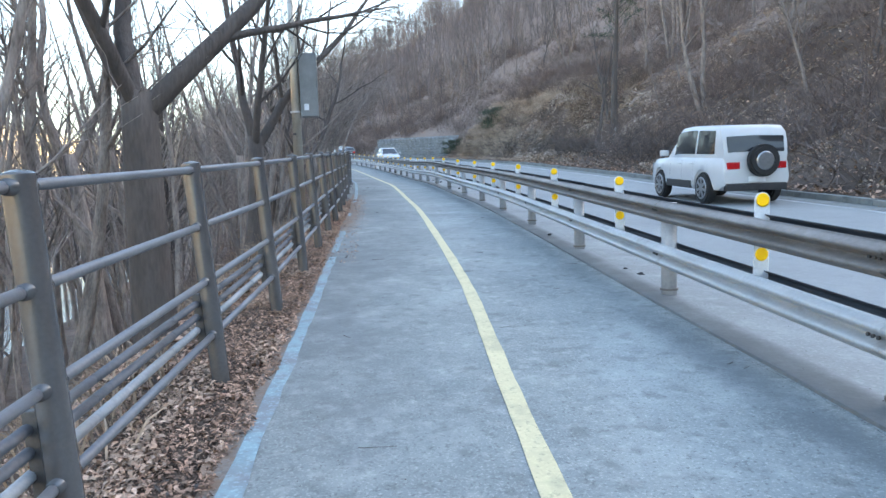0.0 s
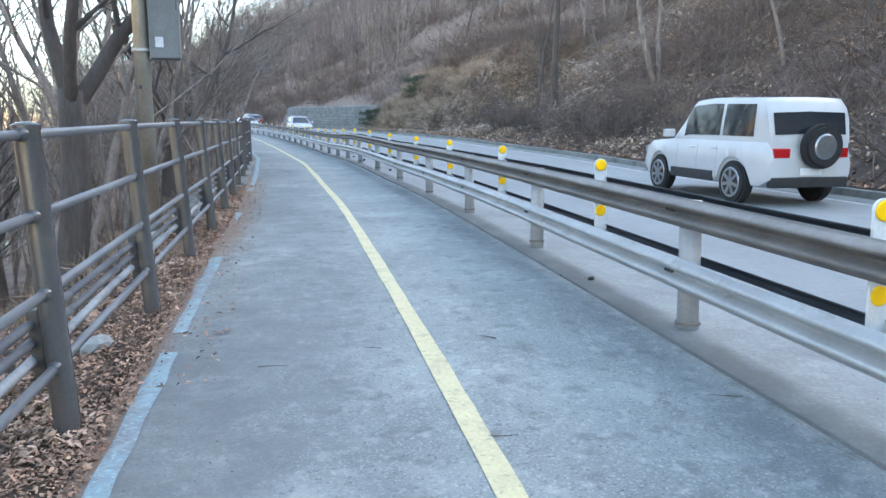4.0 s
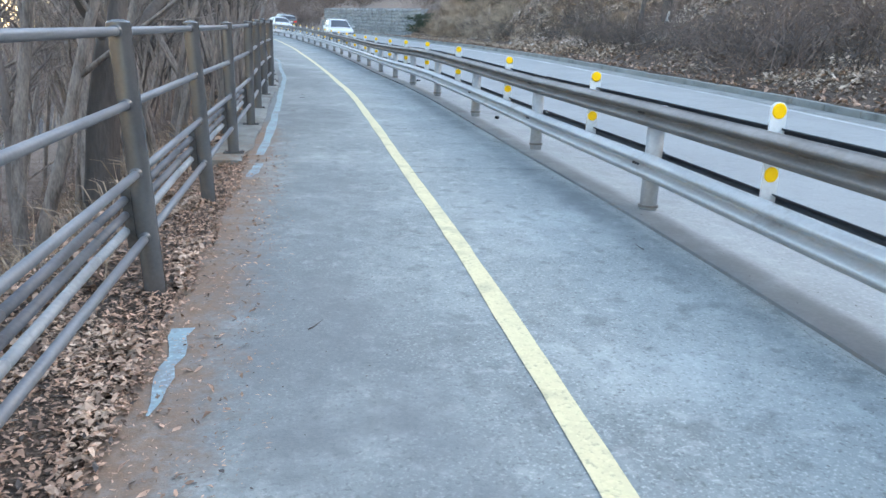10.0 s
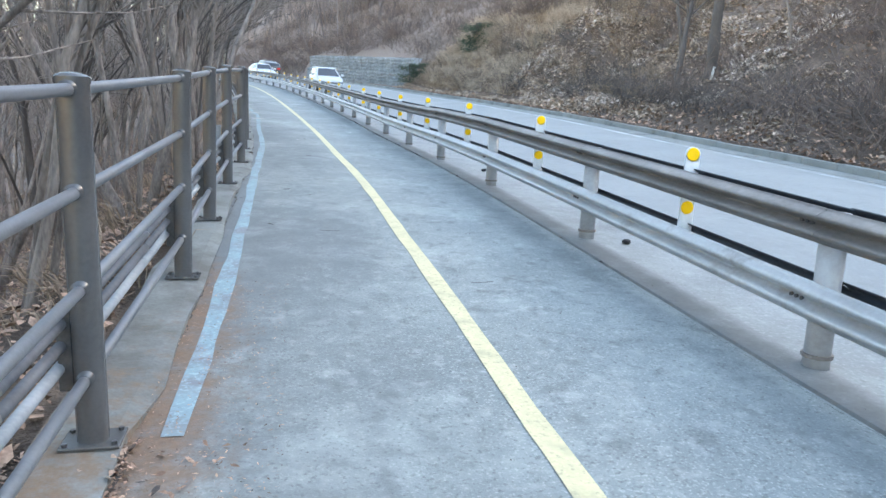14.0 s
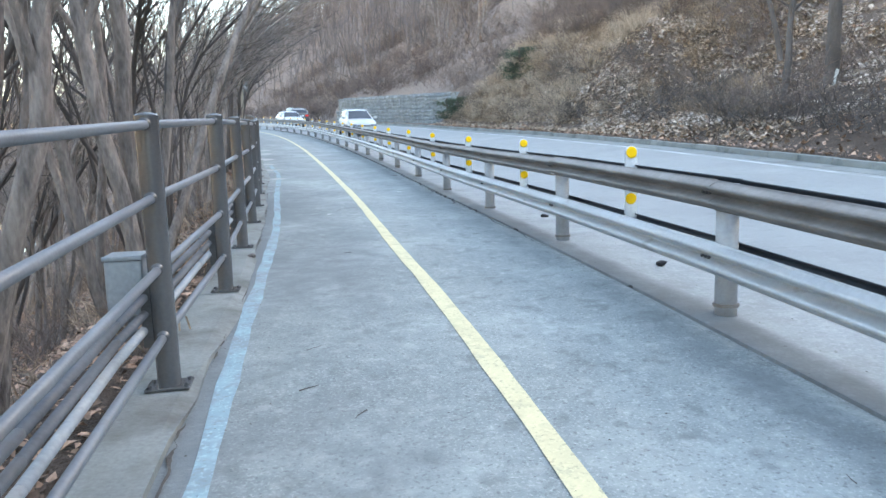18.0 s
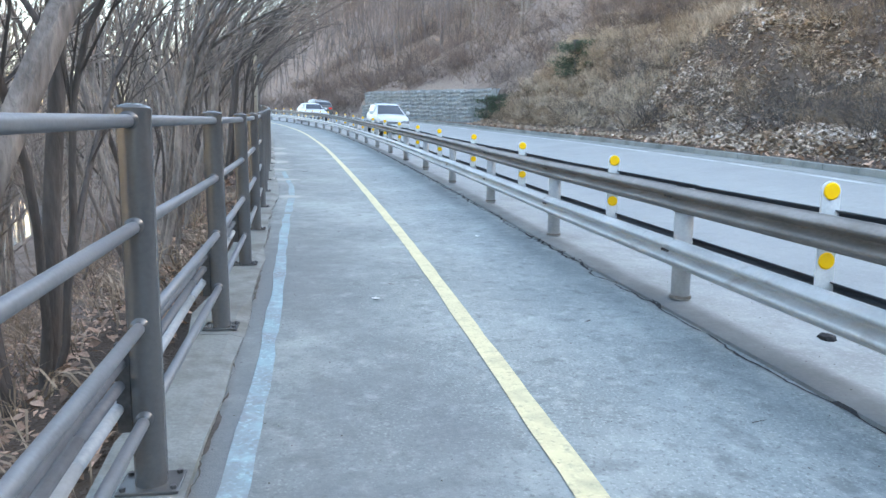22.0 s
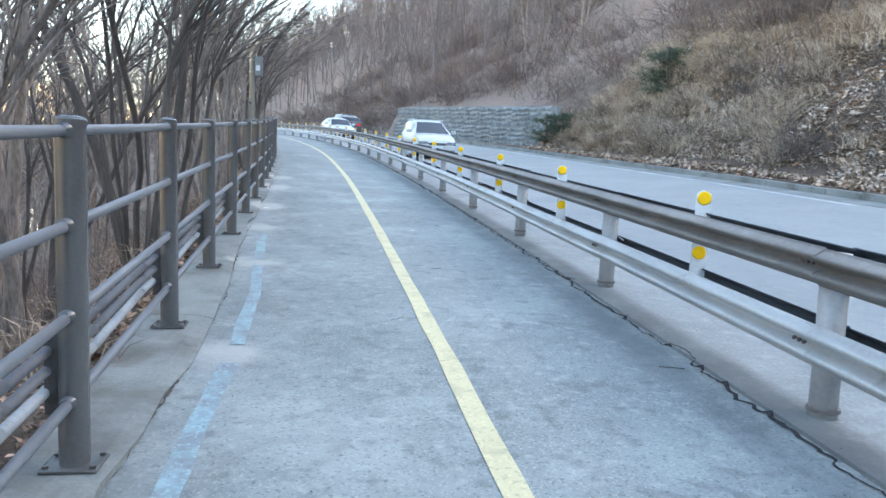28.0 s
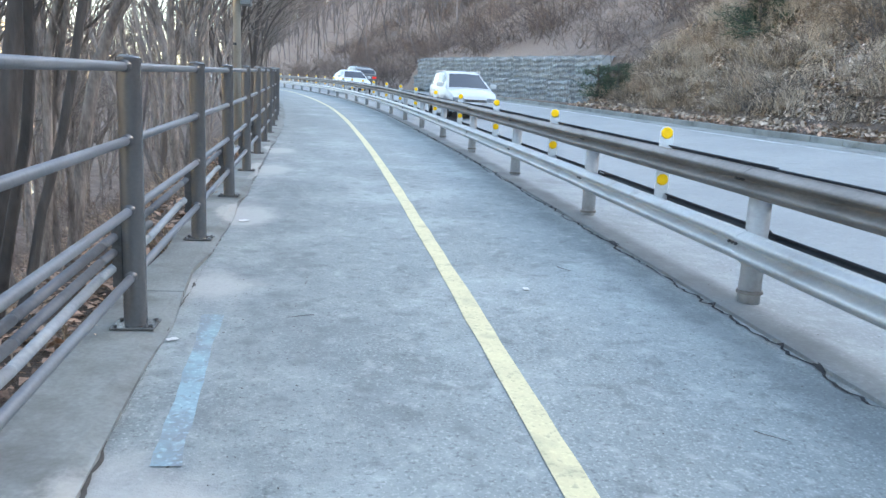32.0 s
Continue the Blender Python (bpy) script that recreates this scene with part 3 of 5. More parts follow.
# crack along the path's right edge
cr_v, cr_f = [], []
cr_y = steps(-4, 60, 0.04)
for i, y in enumerate(cr_y):
    d = PATH_R - 0.03 + 0.05 * noise.noise((y * 1.3, 2, 0)) + (0.03 + 0.04 * ease(y, 31, 36)) * noise.noise((y * 3.6, 7, 0)) + (0.02 + 0.03 * ease(y, 31, 36)) * noise.noise((y * 14, 7, 0))
    w = max(0.0004, 0.0006 * (1 - ease(y, 29, 34)) + ease(y, 29, 34) * 0.0105 + 0.014 * (0.05 + 0.95 * ease(y, 29, 34)) * noise.noise((y * 0.9, 4, 0)) + 0.01 * (0.15 + 0.85 * ease(y, 29, 34)) * noise.noise((y * 9, 4, 0)))
    cr_v += [P(y, d - w, 0.0045), P(y, d + w, 0.0045 + 0.02 * (d + w > PATH_R))]
    if i:
        cr_f.append((2 * i - 2, 2 * i - 1, 2 * i + 1, 2 * i))
tagged(mesh_ob("edge_crack", cr_v, cr_f, CRACK), "dark open crack along the asphalt's edge", "crack", kind="structure")


# dirt gathered along the seam between the slabs and the asphalt
dv, df = [], []
for i, y in enumerate(steps(CONC_FROM, 60, 0.03)):
    d = slab_edge(y) + 0.005 + 0.03 * noise.noise((y * 0.8, 1, 0)) + 0.03 * noise.noise((y * 6, 3, 0)) + 0.012 * noise.noise((y * 21, 3, 0))
    w = max(0.0005, 0.002 + 0.016 * noise.noise((y * 1.1, 12, 0)) + 0.014 * noise.noise((y * 8, 14, 0)))
    dv += [P(y, d - w, 0.0085), P(y, d + w, 0.0085)]
    if i:
        df.append((2 * i - 2, 2 * i - 1, 2 * i + 1, 2 * i))
tagged(mesh_ob("seam_dirt", dv, df, SEAM), "dark dirt in the seam beside the concrete strip", "dirt", kind="structure")


def crack(name, a, b, n, w, amp, h=0.0045):
    """A wandering open crack between two points given as (y, d)."""
    v, f = [], []
    for i in range(n + 1):
        u = i / n
        y, d = a[0] + (b[0] - a[0]) * u, a[1] + (b[1] - a[1]) * u
        k = amp * (noise.noise((u * 5, a[0], 1)) + 0.5 * noise.noise((u * 19, a[1], 2)))
        ww = max(0.001, w * (1 + 0.9 * noise.noise((u * 13, a[0], 5))))
        v += [P(y + k - ww, d, h), P(y + k + ww, d, h)]
        if i:
            f.append((2 * i - 2, 2 * i, 2 * i + 1, 2 * i - 1))
    tagged(mesh_ob(name, v, f, CRACK), "thin dark crack across the asphalt", "crack", kind="structure")


crack("cross_crack", (20.25, -1.85), (20.05, -0.3), 60, 0.004, 0.06)


# ---- guard rail ----
rail = empty("guard_rail", P(30, 0))
tagged(rail, "galvanised double guard rail with round steel posts", "guard rail")


def beam_mesh(name, H, mat, flip=1):
    """One W-shaped panel, 1 m long along y from 0, H high, its ridges towards -x."""
    t = np.linspace(0, 1, 25)
    dep = 0.065 * (0.5 - 0.5 * np.cos(t * 4 * np.pi)) ** 0.8
    dep[0] = dep[-1] = 0.006
    outer = [(-float(q) * flip, float(z) * H) for q, z in zip(dep, t)]
    inner = [(x + 0.005 * flip, z) for x, z in reversed(outer)]
    loop = outer + inner
    n = len(loop)
    v = [(x, y, z) for y in (0, 1) for x, z in loop]
    f = [(k, (k + 1) % n, n + (k + 1) % n, n + k) for k in range(n)]
    m = len(outer)
    for y0 in (0, n):
        f += [(y0 + k, y0 + k + 1, y0 + n - 2 - k, y0 + n - 1 - k) for k in range(m - 1)]
    me = bpy.data.meshes.new(name)
    me.from_pydata(v, [], f)
    me.materials.append(mat)
    me.shade_smooth()
    return me


def bm_mesh(name, bm, mat, smooth=False):
    me = bpy.data.meshes.new(name)
    bm.to_mesh(me)
    bm.free()
    me.materials.append(mat)
    if smooth:
        me.shade_smooth()
    return me


up_me, low_me = beam_mesh("upper_beam", 0.19, ZINC_DIRTY), beam_mesh("lower_beam", 0.21, ZINC)
# road-side beams carry their shade in the dark colour
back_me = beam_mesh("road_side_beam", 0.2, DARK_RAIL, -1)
b = bmesh.new()
rod(b, (0, 0, -0.3), (0, 0, 0.86), 0.07, sides=20)
post_me = bm_mesh("rail_post", b, POST_ZINC, True)
b = bmesh.new()
for k in range(3):
    rod(b, (-0.012, -0.04 + k * 0.04, 0), (0.02, -0.04 + k * 0.04, 0), 0.012, sides=8)
bolt_me = bm_mesh("splice_bolts", b, BOLT_MAT)
b = bmesh.new()
rod(b, (0, 0, 0.0), (0, 0, 0.02), 0.082, sides=16)
collar_me = bm_mesh("collar", b, ZINC_DIRTY)
# delineator: white blade with two round yellow reflectors
b = bmesh.new()
box(b, -0.008, 0.008, -0.055, 0.055, 0.3, 0.985, 0.004)
rod(b, (-0.008, 0, 0.985), (0.008, 0, 0.985), 0.055, sides=20)
blade_me = bm_mesh("blade", b, PLATE_WHITE)
b = bmesh.new()
rod(b, (-0.017, 0, 0), (0.017, 0, 0), 0.048, sides=20)
bmesh.ops.bevel(b, geom=[e for e in b.edges if len(e.link_faces) == 2 and max(len(q.verts) for q in e.link_faces) > 4], offset=0.006, segments=1, affect='EDGES')
refl_me = bm_mesh("reflector", b, REFLECT)
R0 = Matrix.Translation(-rail.location)
GP = [6.27 + 3.007 * k for k in range(-5, 41)]
for i, y in enumerate(GP):
    p = share("rail_post", post_me, rail, R0 @ Matrix.Translation(P(y, 0)) @ pose(0, 0, 0, random.uniform(-.6, .6), random.uniform(-.6, .6), random.uniform(0, 360)))
    if 0 < y < 60:
        share("collar", collar_me, p, Matrix.Translation((0, 0, 0.03 + random.uniform(-.02, .05))))
    if i + 1 == len(GP):
        break
    y2 = GP[i + 1]
    for me, name, d, h, lab in ((up_me, "upper_beam", -0.075, 0.695, "dusty upper steel beam"), (low_me, "lower_beam", -0.075, 0.28, "bright lower steel beam"), (back_me, "road_side_beam", 0.085, 0.685, "road-side beam coloured dark for its shaded back"), (back_me, "road_side_beam", 0.085, 0.285, "road-side beam coloured dark for its shaded back")):
        a, c = P(y, d, h), P(y2, d, h)
        L = (c - a).length + 0.02
        ydir = (c - a).normalized()
        xdir = ydir.cross(Vector((0, 0, 1))).normalized()
        zdir = xdir.cross(ydir)
        rot = Matrix((xdir, ydir, zdir)).transposed().to_4x4()
        jig = Vector((random.uniform(-.004, .004), 0, random.uniform(-.006, .006)))
        bmo = share(name, me, rail, R0 @ Matrix.Translation(a + jig) @ rot @ Matrix.Diagonal((1, L, 1, 1)), lab)
        if d < 0 and 0 < y < 70:
            bl = share("splice_bolts", bolt_me, bmo, Matrix.Diagonal((1, 1 / L, 1, 1)) @ Matrix.Translation((-0.004, 0.12, 0.1)))
    ym = (y + y2) / 2
    dl = share("delineator", blade_me, rail, R0 @ Matrix.Translation(P(ym, 0.05)) @ pose(0, 0, 0, random.uniform(-1.5, 1.5), random.uniform(-1, 1), 90 + random.uniform(-6, 6) - 4))
    share("reflector", refl_me, dl, Matrix.Translation((0, 0, 0.985)), "yellow round reflector")
    share("reflector", refl_me, dl, Matrix.Translation((0, 0, 0.6)), "yellow round reflector")

# ---- fence ----
fence = empty("fence", P(30, float(fence_d(30))))
tagged(fence, "grey-brown painted steel fence with four round rails", "fence")
F0 = Matrix.Translation(-fence.location)
b = bmesh.new()
rod(b, (0, 0, -0.35), (0, 0, 1.35), 0.056, sides=24, caps=False)
fpost_me = bm_mesh("fence_post", b, FENCE_MAT, True)
b = bmesh.new()
for r0, r1, z0, z1 in ((0.059, 0.059, 1.335, 1.356), (0.059, 0.05, 1.356, 1.364), (0.05, 0.026, 1.364, 1.371), (0.026, 0.002, 1.371, 1.374)):
    rod(b, (0, 0, z0), (0, 0, z1), r0, r1, 24, caps=False)
cap_me = bm_mesh("cap", b, FENCE_MAT, True)
b = bmesh.new()
box(b, -0.105, 0.105, -0.085, 0.085, 0.033, 0.043, 0.003)
plate_me = bm_mesh("base_plate", b, FENCE_MAT)
b = bmesh.new()
rod(b, (0, 0, 0.04), (0, 0, 0.058), 0.011, sides=6)
nut_me = bm_mesh("bolt", b, BOLT_MAT)
b = bmesh.new()
rod(b, (0, 0, 0), (0, 1, 0), 0.0215, sides=14)
rail_me = bm_mesh("fence_rail", b, RAIL_MAT, True)
b = bmesh.new()
rod(b, (0, -0.085, 0), (0, 0.085, 0), 0.029, sides=14)
sock_me = bm_mesh("socket", b, FENCE_MAT, True)
b = bmesh.new()
rod(b, (0, 0, 0), (0, 1, 0), 0.021, sides=10)
cond_me = bm_mesh("conduit", b, PIPE_GREY, True)
b = bmesh.new()
rod(b, (0, 0, 0), (0, 1, 0), 0.023, sides=10)
cond_pale_me = bm_mesh("pale_conduit", b, PIPE_PALE, True)
b = bmesh.new()
box(b, -0.1, -0.05, -0.02, 0.02, 0.24, 0.56, 0.005)
clip_me = bm_mesh("conduit_clip", b, BOLT_MAT)


def along(me, name, parent, base, a, c, label=""):
    d = c - a
    yd = d.normalized()
    xd = yd.cross(Vector((0, 0, 1))).normalized()
    rot = Matrix((xd, yd, xd.cross(yd))).transposed().to_4x4()
    return share(name, me, parent, base @ Matrix.Translation(a) @ rot @ Matrix.Diagonal((1, d.length, 1, 1)), label)


FP = [4.58 + 2.012 * k for k in range(-5, 50)]
FP = [y + 0.16 * ease(y, 14, 19) - 0.07 * ease(y, 22, 26) - 0.2 * ease(y, 36, 46) + 0.17 * (22.5 < y < 23.2) for y in FP]


def out_lean(y):
    """Degrees by which the fence leans away from the path where it stands in the dirt."""
    return 3.4 * (1 - ease(y, 17.5, 22)) + 0.8 * (1 - ease(y, 4, 10))


def fpoint(y, h, off=0.0):
    return P(y, fence_d(y) + 0.06 * out_lean(y) / 3.4 + off - h * math.tan(radians(out_lean(y))), h)


RAILS = (1.315, 0.97, 0.63, 0.3)
for i, y in enumerate(FP):
    lean = (random.uniform(-.7, .7), random.uniform(-.7, .7) - out_lean(y))
    turn = math.degrees(math.atan2(-(float(rail_x(y + .5)) - float(rail_x(y - .5))), 1))
    p = share("fence_post", fpost_me, fence, F0 @ Matrix.Translation(fpoint(y, 0)) @ pose(0, 0, 0, *lean, turn))
    share("cap", cap_me, p, Matrix.Identity(4))
    if y > CONC_FROM - 1:
        pl = share("base_plate", plate_me, p, Matrix.Translation((0, 0, 0.003)))
        for sx in (-.085, .085):
            for sy in (-.062, .062):
                if y < 60:
                    share("bolt", nut_me, p, Matrix.Translation((sx, sy, 0)))
    if y < 55:
        for h in RAILS:
            share("socket", sock_me, p, Matrix.Translation((0, 0, h)))
        share("conduit_clip", clip_me, p, Matrix.Identity(4))
    if i + 1 < len(FP):
        y2 = FP[i + 1]
        for h in RAILS:
            along(rail_me, "fence_rail", fence, F0, fpoint(y, h), fpoint(y2, h))
conduits = empty("conduit_run", P(30, float(fence_d(30)) - 0.09, 0.4))
tagged(conduits, "grey and pale plastic conduits clipped behind the fence", "conduits")
C0 = Matrix.Translation(-conduits.location)
prev = {}
for y in steps(-6, 100, 1.006):
    for k, (off, h, me, nm) in enumerate(((-0.085, 0.50, cond_me, "conduit"), (-0.09, 0.43, cond_me, "conduit"), (-0.1, 0.355, cond_pale_me, "pale_conduit"))):
        if k == 1 and y > 46:
            continue
        sag = 0.02 * math.sin((y - 4.58) / 2.012 * math.pi) ** 2 * (1 + k)
        q = fpoint(y, h - sag + 0.008 * noise.noise((y, k * 7, 0)), off)
        if k in prev:
            along(me, nm, conduits, C0, prev[k], q)
        prev[k] = q


# ---- boxes and poles along the fence ----
def junction_box(y, h, w, t, name, label, off=-0.16):
    ob = empty(name, P(y, float(fence_d(y)) + off, h))
    tagged(ob, label, "junction box")
    b = bmesh.new()
    box(b, -w * .45, w * .45, -w / 2, w / 2, 0, t, 0.012)
    part("body", b, STEEL_BOX, ob)
    b = bmesh.new()
    box(b, -w * .48, w * .48, -w * .53, w * .53, t + 0.001, t + 0.022, 0.006)
    part("lid", b, STEEL_BOX, ob)
    b = bmesh.new()
    rod(b, (0, 0, -0.12), (0, 0, 0.01), 0.022)
    part("cable_gland", b, PIPE_GREY, ob)
    b = bmesh.new()
    box(b, w * .44, 0.14, -0.02, 0.02, t * .3, t * .45, 0.003)
    part("bracket", b, BOLT_MAT, ob)
    return ob


junction_box(26.88, 0.4, 0.19, 0.27, "junction_box", "pale grey steel junction box behind the fence", -0.17)
junction_box(14.4, 0.2, 0.2, 0.2, "junction_box", "small grey plastic junction box at the fence's foot", -0.14)


def lamp_pole(x, y, z, side, r, low, high, wide, label):
    ob = empty("lamp_pole", (x, y, z))
    tagged(ob, label, "lamp pole")
    b = bmesh.new()
    rod(b, (0, 0, -0.3), (0, 0, 7.0), r, r * 0.62, 24)
    part("pole", b, POLE_MAT, ob, smooth=True)
    b = bmesh.new()
    rod(b, (0, 0, -0.1), (0, 0, 0.25), r * 1.3, r * 1.2, 24)
    part("base_sleeve", b, POLE_MAT, ob, smooth=True)
    b = bmesh.new()
    box(b, r, r + wide, -0.1, 0.1, low, high, 0.012)
    bx = part("control_box", b, BOX_GREY, ob)
    b = bmesh.new()
    box(b, r + wide * .2, r + wide * .2 + .09, -0.109, -0.1015, low + 0.12, low + 0.24, 0.002)
    part("sticker", b, PLATE_WHITE, bx, "small white sticker")
    b = bmesh.new()
    box(b, r + wide * .93, r + wide * .97, -0.11, -0.1015, low + (high - low) * .45, low + (high - low) * .58, 0.003)
    part("latch", b, BOLT_MAT, bx)
    for h in (low + 0.08, high - 0.1):
        b = bmesh.new()
        rod(b, (0, 0, h), (0, 0, h + 0.03), r * 1.12, sides=20)
        part("band", b, ZINC, ob)
    b = bmesh.new()
    rod(b, (-r * .4, -r * .95, 1.9), (-r * .4, -r * .95, 1.94), 0.03, sides=10)
    part("bolt", b, BOLT_MAT, ob)
    b = bmesh.new()
    rod(b, (0, 0, 6.9), (1.1 * side, 0, 7.3), 0.035, 0.03, 10)
    part("arm", b, POLE_MAT, ob, smooth=True)
    b = bmesh.new()
    box(b, 1.0 * side - 0.05, 1.0 * side + 0.5, -0.1, 0.1, 7.24, 7.36, 0.03)
    hd = part("lamp_head", b, STEEL_BOX, ob)
    b = bmesh.new()
    box(b, 1.0 * side + 0.05, 1.0 * side + 0.42, -0.07, 0.07, 7.222, 7.238, 0.004)
    part("lens", b, PLATE_WHITE, hd)
    return ob


lamp_pole(-0.98, 14.3, P(14.3, -4.15, -0.2).z, 1, 0.1, 2.25, 3.45, 0.33, "stout grey steel lamp pole, tinted for golden reflection, with a grey control box")
lamp_pole(-1.88, 53.8, P(53.8, -4.2, -0.2).z, 1, 0.07, 2.55, 3.0, 0.17, "slim grey steel lamp pole, tinted for golden reflection, with a small grey box")

# ---- gabion wall ----
gab = empty("gabion_wall", P(83, 9.0, 0.4))
tagged(gab, "grey stone-filled wire gabion retaining wall in two tiers", "gabion wall", kind="structure")
G0 = Matrix.Translation(-gab.location)
GA, GB = Vector((rail_x(GAB_Y0) + 10.05, GAB_Y0, 0)), Vector((rail_x(GAB_Y1) + 7.95, GAB_Y1, 0))
gdir = (GB - GA).normalized()
gnor = Vector((-gdir.y, gdir.x, 0))
gnor = gnor if gnor.x < 0 else -gnor
gl = (GB - GA).length
stone_mes = []
for k in range(6):
    b = bmesh.new()
    bmesh.ops.create_icosphere(b, subdivisions=1, radius=0.12)
    for q in b.verts:
        q.co *= 1 + 0.45 * noise.noise(q.co * 9 + Vector((k * 5, 0, 0)))
        q.co.z *= 0.8
    stone_mes.append(bm_mesh("stone", b, STONE))
gv, gf = [], []


def gz(s):
    return float(ground_z(GAB_Y0 + s * (GAB_Y1 - GAB_Y0) / gl)) + 0.4


for tier in range(2):
    for cell in range(int(gl / 2)):
        s0 = cell * gl / int(gl / 2)
        s1 = (cell + 1) * gl / int(gl / 2) - 0.03
        set_b = tier * 0.25
        b = bmesh.new()
        h0 = gz(s0) + tier * 1.13
        a = GA + gdir * s0
        c = GA + gdir * s1
        pts = []
        for off in (0.12 + set_b, 1.0 + set_b):
            for q in (a, c):
                pts.append(q - gnor * off)
        vs = [b.verts.new((q.x, q.y, h0 + dz)) for dz in (0, 1.08) for q in pts]
        for fc in ((0, 1, 3, 2), (4, 6, 7, 5), (0, 4, 5, 1), (2, 3, 7, 6), (0, 2, 6, 4), (1, 5, 7, 3)):
            b.faces.new([vs[j] for j in fc])
        bk = part("gabion_basket", b, STONE, gab)
        bk.matrix_local = G0
        # wire mesh edges
        b = bmesh.new()
        f0, f1 = a - gnor * (0.0 + set_b), c - gnor * (0.0 + set_b)
        for j in range(11):
            q = f0.lerp(f1, j / 10)
            rod(b, (q.x, q.y, h0), (q.x, q.y, h0 + 1.1), 0.006, sides=4, caps=False)
        for j in range(6):
            zz = h0 + 1.1 * j / 5
            rod(b, (f0.x, f0.y, zz), (f1.x, f1.y, zz), 0.006, sides=4, caps=False)
        wr = part("wire_mesh", b, WIRE, gab)
        wr.matrix_local = G0
        for r in range(4):
            for j in range(9):
                q = a.lerp(c, (j + 0.5 + random.uniform(-.2, .2)) / 9) - gnor * (0.11 + set_b)
                zz = h0 + 0.14 + r * 0.27 + random.uniform(-.03, .03)
                if len(gab.children) < 330 and s0 < 10:
                    share("stone", random.choice(stone_mes), gab, G0 @ Matrix.Translation((q.x, q.y, zz)) @ pose(0, 0, 0, random.uniform(0, 360), random.uniform(0, 360), random.uniform(0, 360)))
                else:
                    me = random.choice(stone_mes)
                    e = Euler((random.uniform(0, 6), random.uniform(0, 6), random.uniform(0, 6))).to_matrix()
                    o = len(gv)
                    gv += [e @ w.co + Vector((q.x, q.y, zz)) for w in me.vertices]
                    gf += [tuple(o + t for t in pl.vertices) for pl in me.polygons]
st = mesh_ob("stones", gv, gf, STONE, gab)
st.matrix_local = G0
tagged(st, kind="stuff")
sign = empty("road_marker", P(86.8, KERB_D + 0.1, road_h(86.8, 7.6) + 0.05))
tagged(sign, "small white marker box on a post by the gabion wall", "road marker")
b = bmesh.new()
rod(b, (0, 0, -0.1), (0, 0, 0.5), 0.04)
part("post", b, ZINC, sign)
b = bmesh.new()
box(b, -0.2, 0.2, -0.08, 0.08, 0.45, 0.95, 0.02)
part("panel", b, PLATE_WHITE, sign)


# ---- vegetation ----
def tubes(polys):
    """Vertices and faces of tapered tubes along polylines of (point, radius)."""
    V, F = [], []
    for poly in polys:
        r0 = poly[0][1]
        s = 8 if r0 > 0.06 else 5 if r0 > 0.02 else 3
        n = len(poly)
        pts = [p for p, r in poly]
        ref = None
        o = len(V)
        for i, (p, r) in enumerate(poly):
            t = (pts[min(i + 1, n - 1)] - pts[max(i - 1, 0)]).normalized()
            if ref is None:
                ref = t.orthogonal().normalized()
            u = (ref - t * ref.dot(t)).normalized()
            ref = u
            w = t.cross(u)
            for k in range(s):
                a = 2 * math.pi * k / s
                V.append(p + (u * math.cos(a) + w * math.sin(a)) * r)
        for i in range(n - 1):
            for k in range(s):
                q, q2 = o + i * s + k, o + i * s + (k + 1) % s
                F.append((q, q2, q2 + s, q + s))
        F.append(tuple(o + (n - 1) * s + k for k in range(s)))
    return V, F


def limb(rng, start, way, length, r0, r1, segs, bend=0.12, pull=(0, 0, 0)):
    """A wandering tapered limb; pull bends it steadily."""
    p, d = Vector(start), Vector(way).normalized()
    poly = [(p.copy(), r0)]
    for i in range(segs):
        d = (d + Vector((rng.gauss(0, bend), rng.gauss(0, bend), rng.gauss(0, bend))) + Vector(pull) / segs).normalized()
        p = p + d * (length / segs)
        poly.append((p.copy(), r0 + (r1 - r0) * (i + 1) / segs))
    return poly


def at(poly, u):
    k = u * (len(poly) - 1)
    i = min(int(k), len(poly) - 2)
    (a, ra), (b, rb) = poly[i], poly[i + 1]
    return a.lerp(b, k - i), ra + (rb - ra) * (k - i), (b - a).normalized()


def aside(rng, d, angle, up=0.0):
    side = d.orthogonal().normalized()
    side.rotate(Matrix.Rotation(rng.uniform(0, 2 * math.pi), 3, d))
    return (d * math.cos(angle) + side * math.sin(angle) + Vector((0, 0, up))).normalized()


def branchy(rng, poly, n, u0, ratio, level, out, pull=(0, 0, 0.25), angle=(0.45, 0.85), twigs=(6, 4), up=0.15):
    """Side limbs on a limb, and twigs on those."""
    whole = sum((poly[i + 1][0] - poly[i][0]).length for i in range(len(poly) - 1))
    for k in range(n):
        u = u0 + (1 - u0) * (k + rng.random()) / n * 0.98
        p, r, d = at(poly, u)
        L = whole * ratio * (1.15 - 0.6 * u) * rng.uniform(0.7, 1.3)
        q = limb(rng, p, aside(rng, d, rng.uniform(*angle), up), L, max(r * 0.55, 0.004), 0.003, 5 if level > 1 else 3, 0.16, pull)
        out.append(q)
        if level > 0 and twigs:
            branchy(rng, q, twigs[0], 0.2, 0.42, level - 1, out, pull, angle, twigs[1:], up)


def tree_meshes(name, polys, mat):
    thick = [q for q in polys if q[0][1] > 0.03]
    thin = [q for q in polys if q[0][1] <= 0.03]
    mes = []
    for nm, group in (("trunk", thick), ("crown", thin)):
        v, f = tubes(group)
        me = bpy.data.meshes.new(nm)
        me.from_pydata([tuple(q) for q in v], [], f)
        me.materials.append(mat)
        me.shade_smooth()
        mes.append(me)
    return mes


